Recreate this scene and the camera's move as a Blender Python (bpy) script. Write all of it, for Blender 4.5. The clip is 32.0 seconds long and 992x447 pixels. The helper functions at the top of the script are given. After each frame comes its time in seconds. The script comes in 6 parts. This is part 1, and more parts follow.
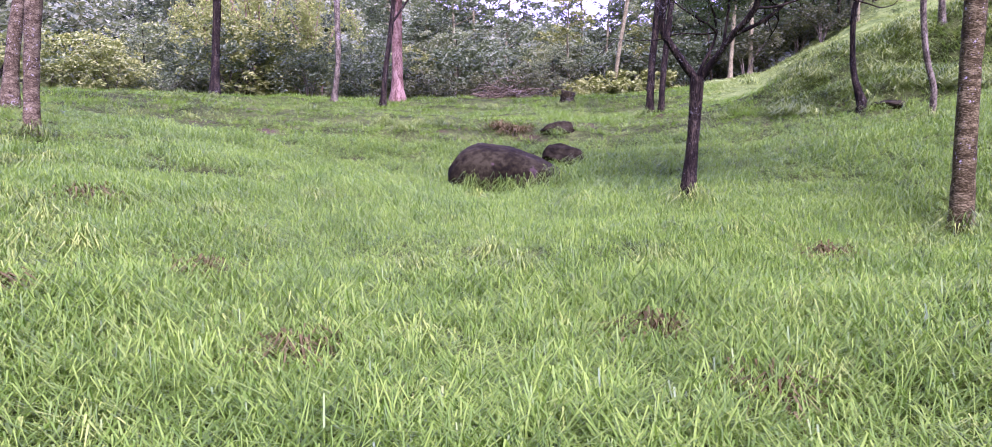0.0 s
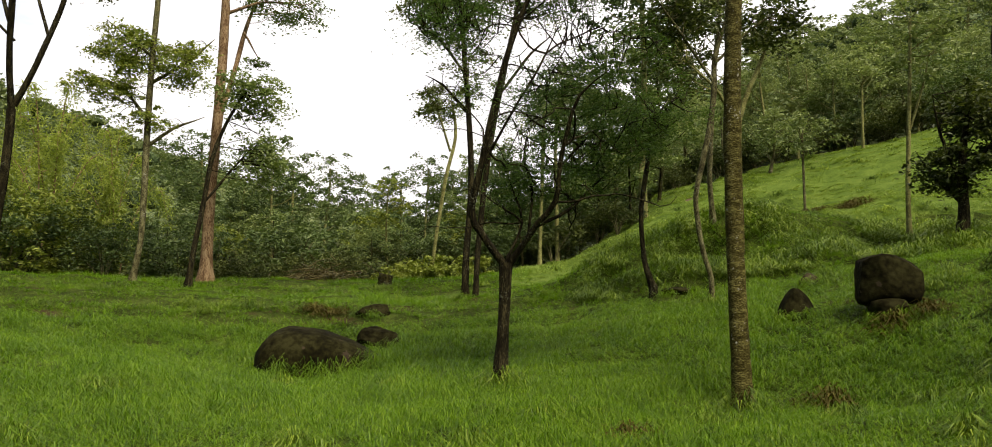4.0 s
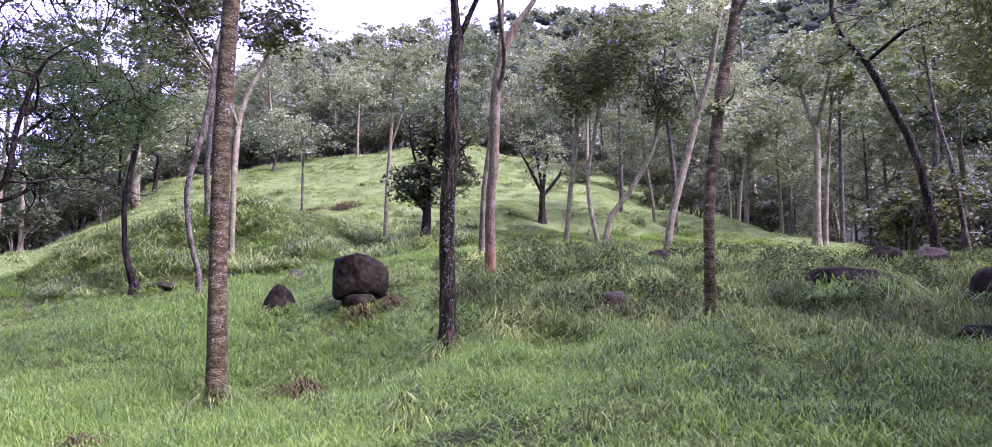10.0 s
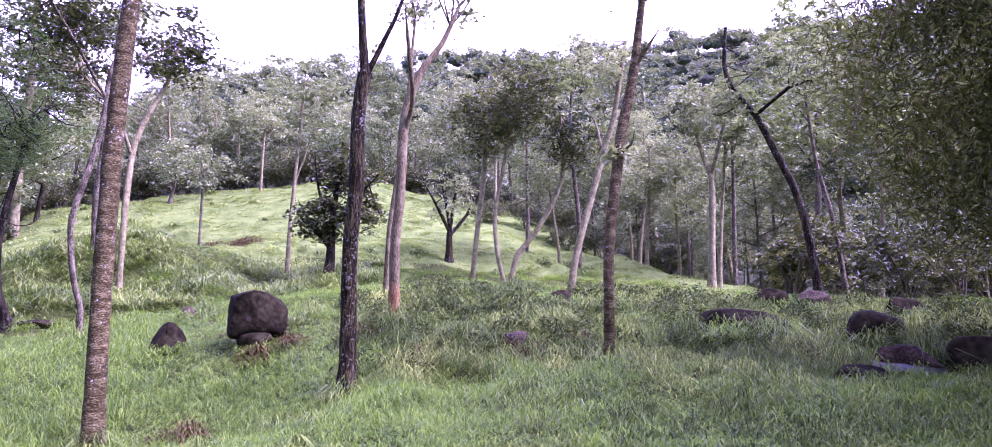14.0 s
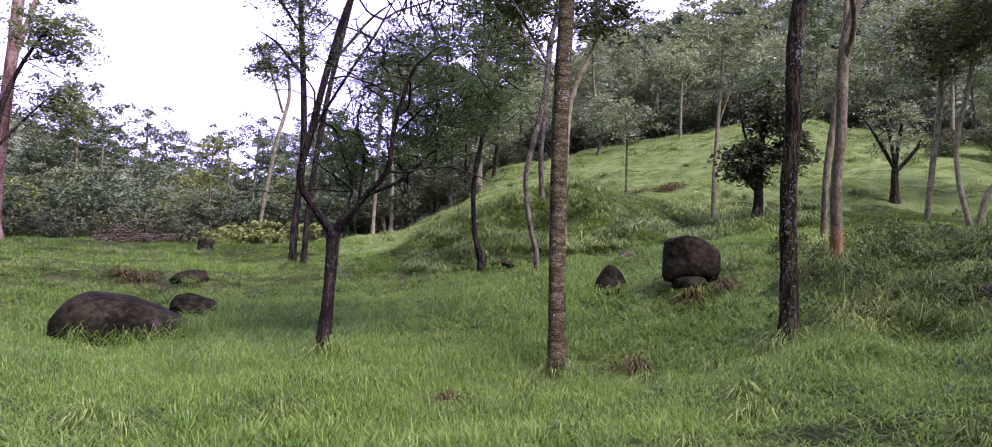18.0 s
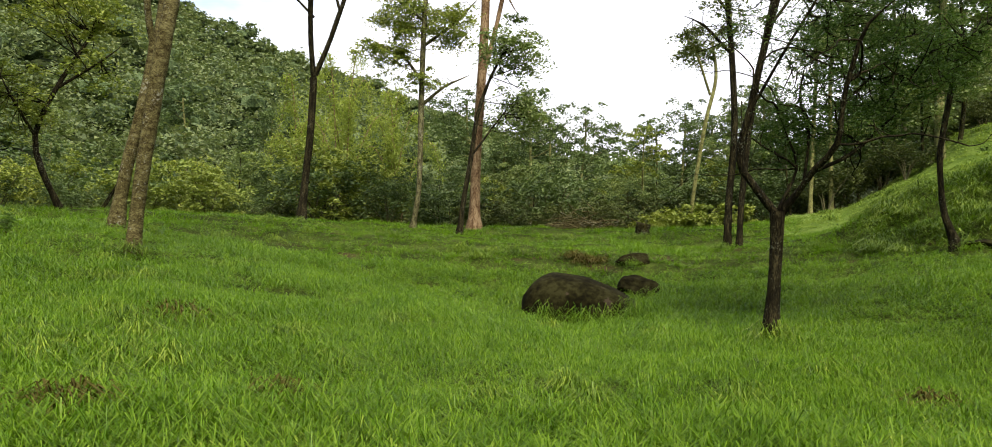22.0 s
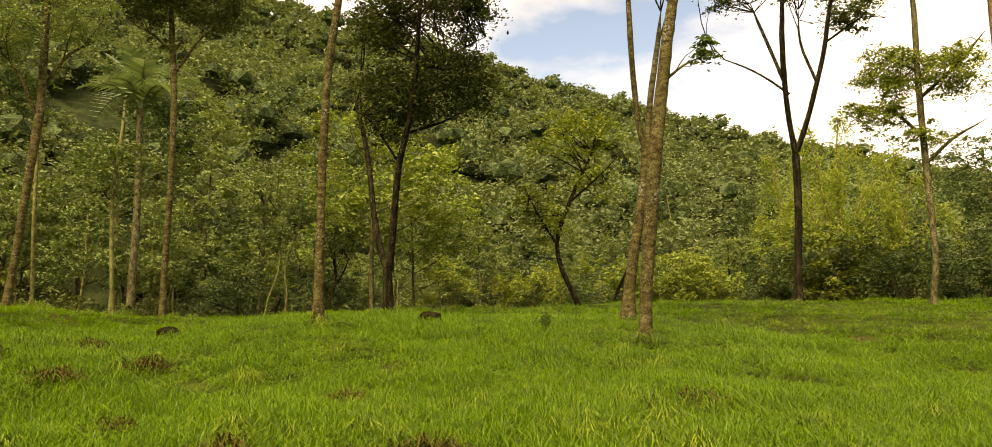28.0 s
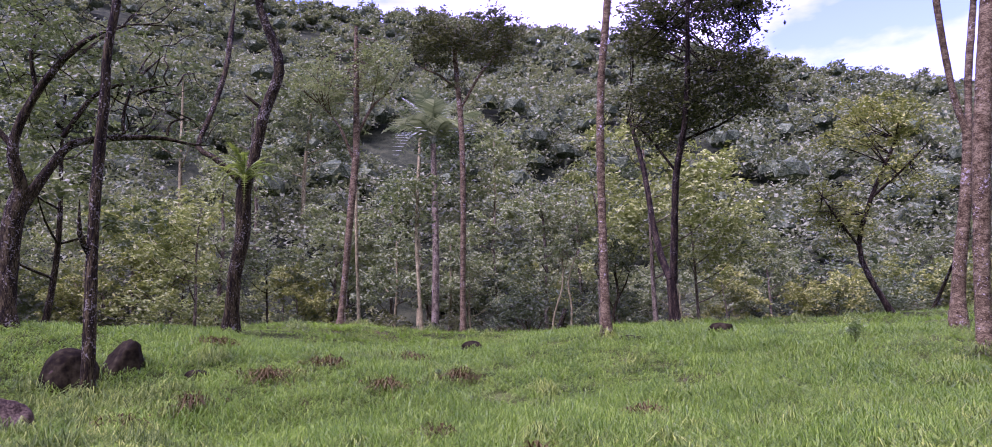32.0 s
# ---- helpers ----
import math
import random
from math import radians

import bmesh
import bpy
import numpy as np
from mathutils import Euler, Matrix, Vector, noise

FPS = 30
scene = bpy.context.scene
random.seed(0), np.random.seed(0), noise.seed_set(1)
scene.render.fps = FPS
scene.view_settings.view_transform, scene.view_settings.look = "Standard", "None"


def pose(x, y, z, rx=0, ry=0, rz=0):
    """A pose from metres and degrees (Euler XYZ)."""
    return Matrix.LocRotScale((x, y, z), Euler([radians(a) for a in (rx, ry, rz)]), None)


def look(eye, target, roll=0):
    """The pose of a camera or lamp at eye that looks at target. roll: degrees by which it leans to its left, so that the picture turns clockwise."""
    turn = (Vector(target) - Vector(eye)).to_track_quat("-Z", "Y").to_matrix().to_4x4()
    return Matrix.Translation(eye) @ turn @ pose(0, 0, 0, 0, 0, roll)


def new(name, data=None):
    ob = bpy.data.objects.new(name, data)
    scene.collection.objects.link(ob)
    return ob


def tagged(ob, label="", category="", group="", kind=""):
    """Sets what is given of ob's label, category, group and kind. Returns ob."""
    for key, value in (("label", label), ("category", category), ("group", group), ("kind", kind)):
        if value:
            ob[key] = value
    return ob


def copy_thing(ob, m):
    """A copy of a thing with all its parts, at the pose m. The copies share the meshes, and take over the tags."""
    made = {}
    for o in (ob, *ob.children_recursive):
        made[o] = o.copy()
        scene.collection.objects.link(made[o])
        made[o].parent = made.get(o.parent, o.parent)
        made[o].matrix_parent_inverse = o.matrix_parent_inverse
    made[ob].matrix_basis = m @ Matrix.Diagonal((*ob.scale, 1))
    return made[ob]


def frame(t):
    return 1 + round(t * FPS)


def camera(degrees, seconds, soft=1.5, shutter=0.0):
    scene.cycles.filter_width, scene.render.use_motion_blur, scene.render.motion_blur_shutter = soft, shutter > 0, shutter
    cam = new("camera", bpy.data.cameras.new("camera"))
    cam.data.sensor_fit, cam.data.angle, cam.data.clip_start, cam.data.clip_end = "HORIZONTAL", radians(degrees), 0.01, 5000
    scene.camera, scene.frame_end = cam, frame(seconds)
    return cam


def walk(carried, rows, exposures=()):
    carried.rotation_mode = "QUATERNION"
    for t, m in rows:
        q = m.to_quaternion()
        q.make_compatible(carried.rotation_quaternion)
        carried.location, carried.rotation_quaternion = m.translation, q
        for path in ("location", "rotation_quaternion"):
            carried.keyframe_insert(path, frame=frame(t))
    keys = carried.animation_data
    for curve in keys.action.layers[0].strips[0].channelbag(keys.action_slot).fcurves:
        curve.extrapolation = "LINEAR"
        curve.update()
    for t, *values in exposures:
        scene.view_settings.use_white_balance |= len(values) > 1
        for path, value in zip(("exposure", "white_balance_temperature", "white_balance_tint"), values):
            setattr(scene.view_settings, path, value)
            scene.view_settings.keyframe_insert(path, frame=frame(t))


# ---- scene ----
# camera: turned on the spot at arm's length, then back and on to the other side
ARM, EYE = 0.4, 1.5
cam = camera(67.6, 32.0, soft=0.9)
# seconds, turn to the left, tilt up, lean to the right
ROWS = [
    (0.0, -0.56, -7.62, 0.52),
    (0.5, 0.30, -2.27, 0.87),
    (1.0, -0.64, 3.12, 1.49),
    (1.5, -2.57, 7.16, 1.41),
    (2.0, -2.31, 9.03, 0.82),
    (2.5, -0.98, 11.81, 0.60),
    (3.0, -2.79, 8.67, 1.14),
    (3.5, -9.23, 7.21, 0.71),
    (4.0, -14.38, 6.37, 0.14),
    (4.5, -17.86, 6.16, -0.07),
    (6.5, -30.33, 6.58, 0.96),
    (7.0, -33.55, 6.00, 1.00),
    (7.5, -36.87, 6.06, 0.69),
    (8.0, -39.48, 5.85, 0.80),
    (8.5, -42.24, 5.89, 0.29),
    (9.0, -45.87, 6.15, 0.61),
    (9.5, -48.04, 5.89, 1.03),
    (10.0, -51.51, 5.75, 0.79),
    (10.5, -54.62, 5.55, 0.28),
    (11.0, -56.75, 4.89, 0.41),
    (11.5, -60.30, 4.28, 0.33),
    (12.0, -60.70, 4.12, 0.56),
    (12.5, -60.16, 4.41, 0.64),
    (13.0, -60.16, 4.63, 0.64),
    (13.5, -59.85, 7.48, 0.82),
    (15.5, -55.08, 8.72, 0.91),
    (16.0, -50.84, 7.42, 0.82),
    (16.5, -42.90, 6.86, 0.83),
    (17.0, -37.44, 5.48, 0.03),
    (17.5, -32.38, 4.99, -0.80),
    (18.0, -27.06, 4.25, -1.19),
    (18.5, -21.23, 3.71, -1.72),
    (19.0, -16.45, 3.07, -1.91),
    (19.5, -14.12, 2.64, -2.31),
    (20.0, -8.93, 2.14, -1.44),
    (20.5, -3.00, 1.67, -1.01),
    (21.0, -0.75, 1.60, -1.05),
    (21.5, 2.34, 1.82, -1.06),
    (22.0, 5.04, 2.28, -0.94),
    (22.5, 6.76, 2.48, -0.75),
    (23.0, 8.57, 2.63, -1.05),
    (23.5, 11.13, 2.36, -1.60),
    (24.0, 15.00, 2.54, -2.00),
    (24.5, 17.21, 2.80, -2.00),
    (25.0, 22.28, 3.51, -1.53),
    (25.5, 25.65, 3.67, -1.31),
    (27.5, 36.73, 8.15, 1.29),
    (28.0, 41.24, 8.93, 1.07),
    (28.5, 43.77, 10.15, 0.65),
    (29.0, 47.50, 9.74, 0.75),
    (29.5, 52.87, 9.46, 1.49),
    (30.0, 55.70, 10.26, 1.64),
    (30.5, 57.06, 10.80, 1.41),
    (31.0, 58.24, 10.98, 1.28),
    (31.5, 59.40, 10.63, 1.16),
    (32.0, 62.47, 10.31, 1.17),
]

EXPOSURES = [  # seconds, stops, kelvin, tint
    (0, 2.38, 4950, 100), (1, 1.78, 4960, 93), (1.5, 1.25, 6100, 6), (2, 1.00, 6100, 4), (2.5, 0.50, 6100, 12),
    (3, 0.25, 6100, 12), (4, 0.85, 6900, 14), (7, 1.35, 6800, 12), (8, 1.72, 5400, 42), (9, 2.13, 4940, 85),
    (10, 2.34, 4890, 101), (11, 2.46, 4890, 104), (12, 2.72, 4900, 111), (13, 2.87, 4910, 114), (16, 2.10, 4930, 109), (17, 1.92, 4890, 99), (18, 1.56, 5030, 85),
    (19, 1.28, 5700, 32), (22, 1.13, 6400, 14), (25, 1.00, 8100, 10), (28, 1.28, 10000, 16), (29, 1.32, 10000, 18),
    (30, 1.52, 6200, 62), (31, 1.56, 5300, 94), (32, 1.70, 5050, 102),
]


def held(yaw, tilt, lean):
    a = radians(yaw)
    return pose(-ARM * math.sin(a), ARM * math.cos(a), EYE, 90 + tilt, 0, yaw) @ pose(0, 0, 0, 0, 0, -lean)


walk(cam, [(t, held(*row)) for t, *row in ROWS], EXPOSURES)

# ---- light: bright broken cloud, soft sun ----
SUN_ELEVATION, SUN_AZIMUTH = 50.0, -165.0  # degrees; azimuth to the left of straight ahead
world = bpy.data.worlds.new("sky")
scene.world = world
world.use_nodes = True
wt = world.node_tree
wt.nodes.clear()


def wnode(kind, **values):
    n = wt.nodes.new(kind)
    for key, value in values.items():
        n.inputs[key].default_value = value
    return n


sky = wt.nodes.new("ShaderNodeTexSky")
sky.sky_type, sky.sun_disc = "NISHITA", False
sky.sun_elevation, sky.sun_rotation = radians(SUN_ELEVATION), radians(-SUN_AZIMUTH)
coords = wt.nodes.new("ShaderNodeTexCoord")
mapped = wt.nodes.new("ShaderNodeMapping")
mapped.inputs["Scale"].default_value = (1.0, 1.0, 2.6)
mapped.inputs["Location"].default_value = (0.35, 0.1, 0.0)
cloud = wnode("ShaderNodeTexNoise", Scale=2.1, Detail=7.0, Roughness=0.55)
ramp = wt.nodes.new("ShaderNodeValToRGB")
ramp.color_ramp.elements[0].position, ramp.color_ramp.elements[1].position = 0.19, 0.42
shade = wnode("ShaderNodeTexNoise", Scale=5.0, Detail=4.0)
tone = wt.nodes.new("ShaderNodeValToRGB")
tone.color_ramp.elements[0].color = (3.7, 3.9, 4.3, 1)
tone.color_ramp.elements[1].color = (7.4, 7.4, 7.3, 1)
mix = wt.nodes.new("ShaderNodeMixRGB")
back = wnode("ShaderNodeBackground", Strength=0.12)
out = wt.nodes.new("ShaderNodeOutputWorld")
wt.links.new(coords.outputs["Generated"], mapped.inputs["Vector"])
wt.links.new(mapped.outputs["Vector"], cloud.inputs["Vector"])
wt.links.new(mapped.outputs["Vector"], shade.inputs["Vector"])
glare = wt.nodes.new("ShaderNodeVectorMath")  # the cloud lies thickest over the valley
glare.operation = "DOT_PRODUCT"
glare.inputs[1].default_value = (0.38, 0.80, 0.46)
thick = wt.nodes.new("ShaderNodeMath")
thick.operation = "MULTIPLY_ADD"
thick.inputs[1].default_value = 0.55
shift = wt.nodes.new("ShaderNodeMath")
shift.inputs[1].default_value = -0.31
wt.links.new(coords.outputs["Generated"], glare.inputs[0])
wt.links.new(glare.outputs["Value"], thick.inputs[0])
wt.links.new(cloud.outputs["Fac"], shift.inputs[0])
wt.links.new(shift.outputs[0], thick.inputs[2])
gap = wt.nodes.new("ShaderNodeVectorMath")  # a break in the cloud towards the hillside
gap.operation = "DOT_PRODUCT"
gap.inputs[1].default_value = (-0.40, 0.84, 0.37)
clear = wt.nodes.new("ShaderNodeMapRange")
clear.inputs["From Min"].default_value, clear.inputs["From Max"].default_value = 0.95, 1.0
clear.inputs["To Min"].default_value, clear.inputs["To Max"].default_value = 0.0, -0.33
both = wt.nodes.new("ShaderNodeMath")
wt.links.new(coords.outputs["Generated"], gap.inputs[0])
wt.links.new(gap.outputs["Value"], clear.inputs["Value"])
wt.links.new(clear.outputs["Result"], both.inputs[0])
wt.links.new(thick.outputs[0], both.inputs[1])
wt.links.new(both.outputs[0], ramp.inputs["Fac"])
wt.links.new(shade.outputs["Fac"], tone.inputs["Fac"])
wt.links.new(ramp.outputs["Color"], mix.inputs["Fac"])
wt.links.new(sky.outputs["Color"], mix.inputs["Color1"])
wt.links.new(tone.outputs["Color"], mix.inputs["Color2"])
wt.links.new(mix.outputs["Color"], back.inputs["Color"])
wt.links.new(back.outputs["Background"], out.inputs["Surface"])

sun = new("sun", bpy.data.lights.new("sun", "SUN"))
sun.data.energy, sun.data.angle, sun.data.color = 3.3, radians(30), (1.0, 0.95, 0.86)
_a, _e = radians(SUN_AZIMUTH), radians(SUN_ELEVATION)
sun.matrix_world = look((-60 * math.sin(_a) * math.cos(_e), 60 * math.cos(_a) * math.cos(_e), 60 * math.sin(_e)), (0, 0, 0))


# ---- materials ----
def material(name):
    m = bpy.data.materials.new(name)
    m.use_nodes = True
    m.node_tree.nodes.clear()
    return m, m.node_tree.nodes, m.node_tree.links


def ramp_node(nodes, stops):
    r = nodes.new("ShaderNodeValToRGB")
    while len(r.color_ramp.elements) < len(stops):
        r.color_ramp.elements.new(0.5)
    for el, (pos, col) in zip(r.color_ramp.elements, stops):
        el.position, el.color = pos, (*col, 1)
    return r


def surface(name, stops, scale, rough=0.85, bump=0.5, bump_dist=0.02, stretch=(1, 1, 1), fine=6.0, spots=None, spec=0.05, band=None):
    """Bark, rock and soil: two scales of noise for the colour, fine noise for the relief, and a shift from object to object."""
    m, nodes, links = material(name)
    tc = nodes.new("ShaderNodeTexCoord")
    mp = nodes.new("ShaderNodeMapping")
    mp.inputs["Scale"].default_value = stretch
    links.new(tc.outputs["Object"], mp.inputs["Vector"])
    n1 = nodes.new("ShaderNodeTexNoise")
    n1.inputs["Scale"].default_value, n1.inputs["Detail"].default_value, n1.inputs["Roughness"].default_value = scale, 6, 0.6
    n2 = nodes.new("ShaderNodeTexNoise")
    n2.inputs["Scale"].default_value, n2.inputs["Detail"].default_value = scale * fine, 5
    links.new(mp.outputs["Vector"], n1.inputs["Vector"])
    links.new(mp.outputs["Vector"], n2.inputs["Vector"])
    mx = nodes.new("ShaderNodeMath")
    mx.operation = "MULTIPLY_ADD"
    mx.inputs[1].default_value = 0.5
    links.new(n2.outputs["Fac"], mx.inputs[0])
    half = nodes.new("ShaderNodeMath")
    half.operation = "MULTIPLY"
    half.inputs[1].default_value = 0.5
    links.new(n1.outputs["Fac"], half.inputs[0])
    links.new(half.outputs[0], mx.inputs[2])
    wide = nodes.new("ShaderNodeMath")
    wide.operation = "MULTIPLY_ADD"
    wide.inputs[1].default_value, wide.inputs[2].default_value = 2.0, -0.5
    links.new(mx.outputs[0], wide.inputs[0])
    rp = ramp_node(nodes, stops)
    links.new(wide.outputs[0], rp.inputs["Fac"])
    colour = rp.outputs["Color"]
    if spots:
        n3 = nodes.new("ShaderNodeTexNoise")
        n3.inputs["Scale"].default_value, n3.inputs["Detail"].default_value = spots[1], 4
        links.new(tc.outputs["Object"], n3.inputs["Vector"])
        n4 = nodes.new("ShaderNodeTexNoise")  # where the blotches gather
        n4.inputs["Scale"].default_value, n4.inputs["Detail"].default_value = spots[1] * 0.09, 3
        links.new(tc.outputs["Object"], n4.inputs["Vector"])
        gather = nodes.new("ShaderNodeMath")
        gather.operation = "MULTIPLY_ADD"
        gather.inputs[1].default_value = 0.55
        links.new(n4.outputs["Fac"], gather.inputs[0])
        links.new(n3.outputs["Fac"], gather.inputs[2])
        r3 = ramp_node(nodes, [(spots[2] + 0.275, (0, 0, 0)), (spots[2] + 0.33, (1, 1, 1))])
        links.new(gather.outputs[0], r3.inputs["Fac"])
        mm = nodes.new("ShaderNodeMixRGB")
        mm.inputs["Color2"].default_value = (*spots[0], 1)
        links.new(r3.outputs["Color"], mm.inputs["Fac"])
        links.new(colour, mm.inputs["Color1"])
        colour = mm.outputs["Color"]
    if band:  # a weathered strip between two heights
        xyz = nodes.new("ShaderNodeSeparateXYZ")
        links.new(tc.outputs["Object"], xyz.inputs[0])
        wob = nodes.new("ShaderNodeMath")
        wob.operation = "MULTIPLY_ADD"
        wob.inputs[1].default_value = 0.12
        links.new(n1.outputs["Fac"], wob.inputs[0])
        links.new(xyz.outputs["Z"], wob.inputs[2])
        rb = ramp_node(nodes, [(band[1], (0, 0, 0)), (band[1] + 0.02, (1, 1, 1)), (band[2], (1, 1, 1)), (band[2] + 0.02, (0, 0, 0))])
        links.new(wob.outputs[0], rb.inputs["Fac"])
        mb = nodes.new("ShaderNodeMixRGB")
        mb.inputs["Color2"].default_value = (*band[0], 1)
        links.new(rb.outputs["Color"], mb.inputs["Fac"])
        links.new(colour, mb.inputs["Color1"])
        colour = mb.outputs["Color"]
    bs = nodes.new("ShaderNodeBsdfPrincipled")
    bs.inputs["Roughness"].default_value = rough
    bs.inputs["Specular IOR Level"].default_value = spec
    links.new(colour, bs.inputs["Base Color"])
    bp = nodes.new("ShaderNodeBump")
    bp.inputs["Strength"].default_value, bp.inputs["Distance"].default_value = bump, bump_dist
    links.new(mx.outputs[0], bp.inputs["Height"])
    links.new(bp.outputs["Normal"], bs.inputs["Normal"])
    o = nodes.new("ShaderNodeOutputMaterial")
    links.new(bs.outputs["BSDF"], o.inputs["Surface"])
    return m


def leafy(name, stops, through_col, rough=0.5, share=0.22, patch=None, spec=0.16, single=0.75, swing=1.2):
    """Leaves and blades: each its own tone, light passes through them; patch: scale of the larger tone changes."""
    m, nodes, links = material(name)
    geo = nodes.new("ShaderNodeNewGeometry")
    info = nodes.new("ShaderNodeObjectInfo")
    rp = ramp_node(nodes, stops)
    base = geo.outputs["Random Per Island"]
    nz = nodes.new("ShaderNodeTexNoise")
    nz.inputs["Scale"].default_value, nz.inputs["Detail"].default_value = patch or 0.6, 3
    links.new(geo.outputs["Position"], nz.inputs["Vector"])
    m1 = nodes.new("ShaderNodeMath")
    m1.operation = "MULTIPLY_ADD"
    m1.inputs[1].default_value = single
    links.new(base, m1.inputs[0])
    m2 = nodes.new("ShaderNodeMath")
    m2.operation = "MULTIPLY_ADD"
    m2.inputs[1].default_value, m2.inputs[2].default_value = swing, 0.325 - swing / 2 - single / 2
    links.new(nz.outputs["Fac"], m2.inputs[0])
    links.new(m2.outputs[0], m1.inputs[2])
    m3 = nodes.new("ShaderNodeMath")
    m3.operation = "MULTIPLY_ADD"
    m3.inputs[1].default_value = 0.4
    links.new(info.outputs["Random"], m3.inputs[0])
    links.new(m1.outputs[0], m3.inputs[2])
    links.new(m3.outputs[0], rp.inputs["Fac"])
    bs = nodes.new("ShaderNodeBsdfPrincipled")
    bs.inputs["Roughness"].default_value = rough
    bs.inputs["Specular IOR Level"].default_value = spec
    links.new(rp.outputs["Color"], bs.inputs["Base Color"])
    tl = nodes.new("ShaderNodeBsdfTranslucent")
    tint = nodes.new("ShaderNodeMixRGB")
    tint.blend_type = "MULTIPLY"
    tint.inputs["Fac"].default_value = 1.0
    tint.inputs["Color2"].default_value = (*through_col, 1)
    links.new(rp.outputs["Color"], tint.inputs["Color1"])
    links.new(tint.outputs["Color"], tl.inputs["Color"])
    mxs = nodes.new("ShaderNodeMixShader")
    mxs.inputs["Fac"].default_value = share
    links.new(bs.outputs["BSDF"], mxs.inputs[1])
    links.new(tl.outputs["BSDF"], mxs.inputs[2])
    o = nodes.new("ShaderNodeOutputMaterial")
    links.new(mxs.outputs[0], o.inputs["Surface"])
    return m


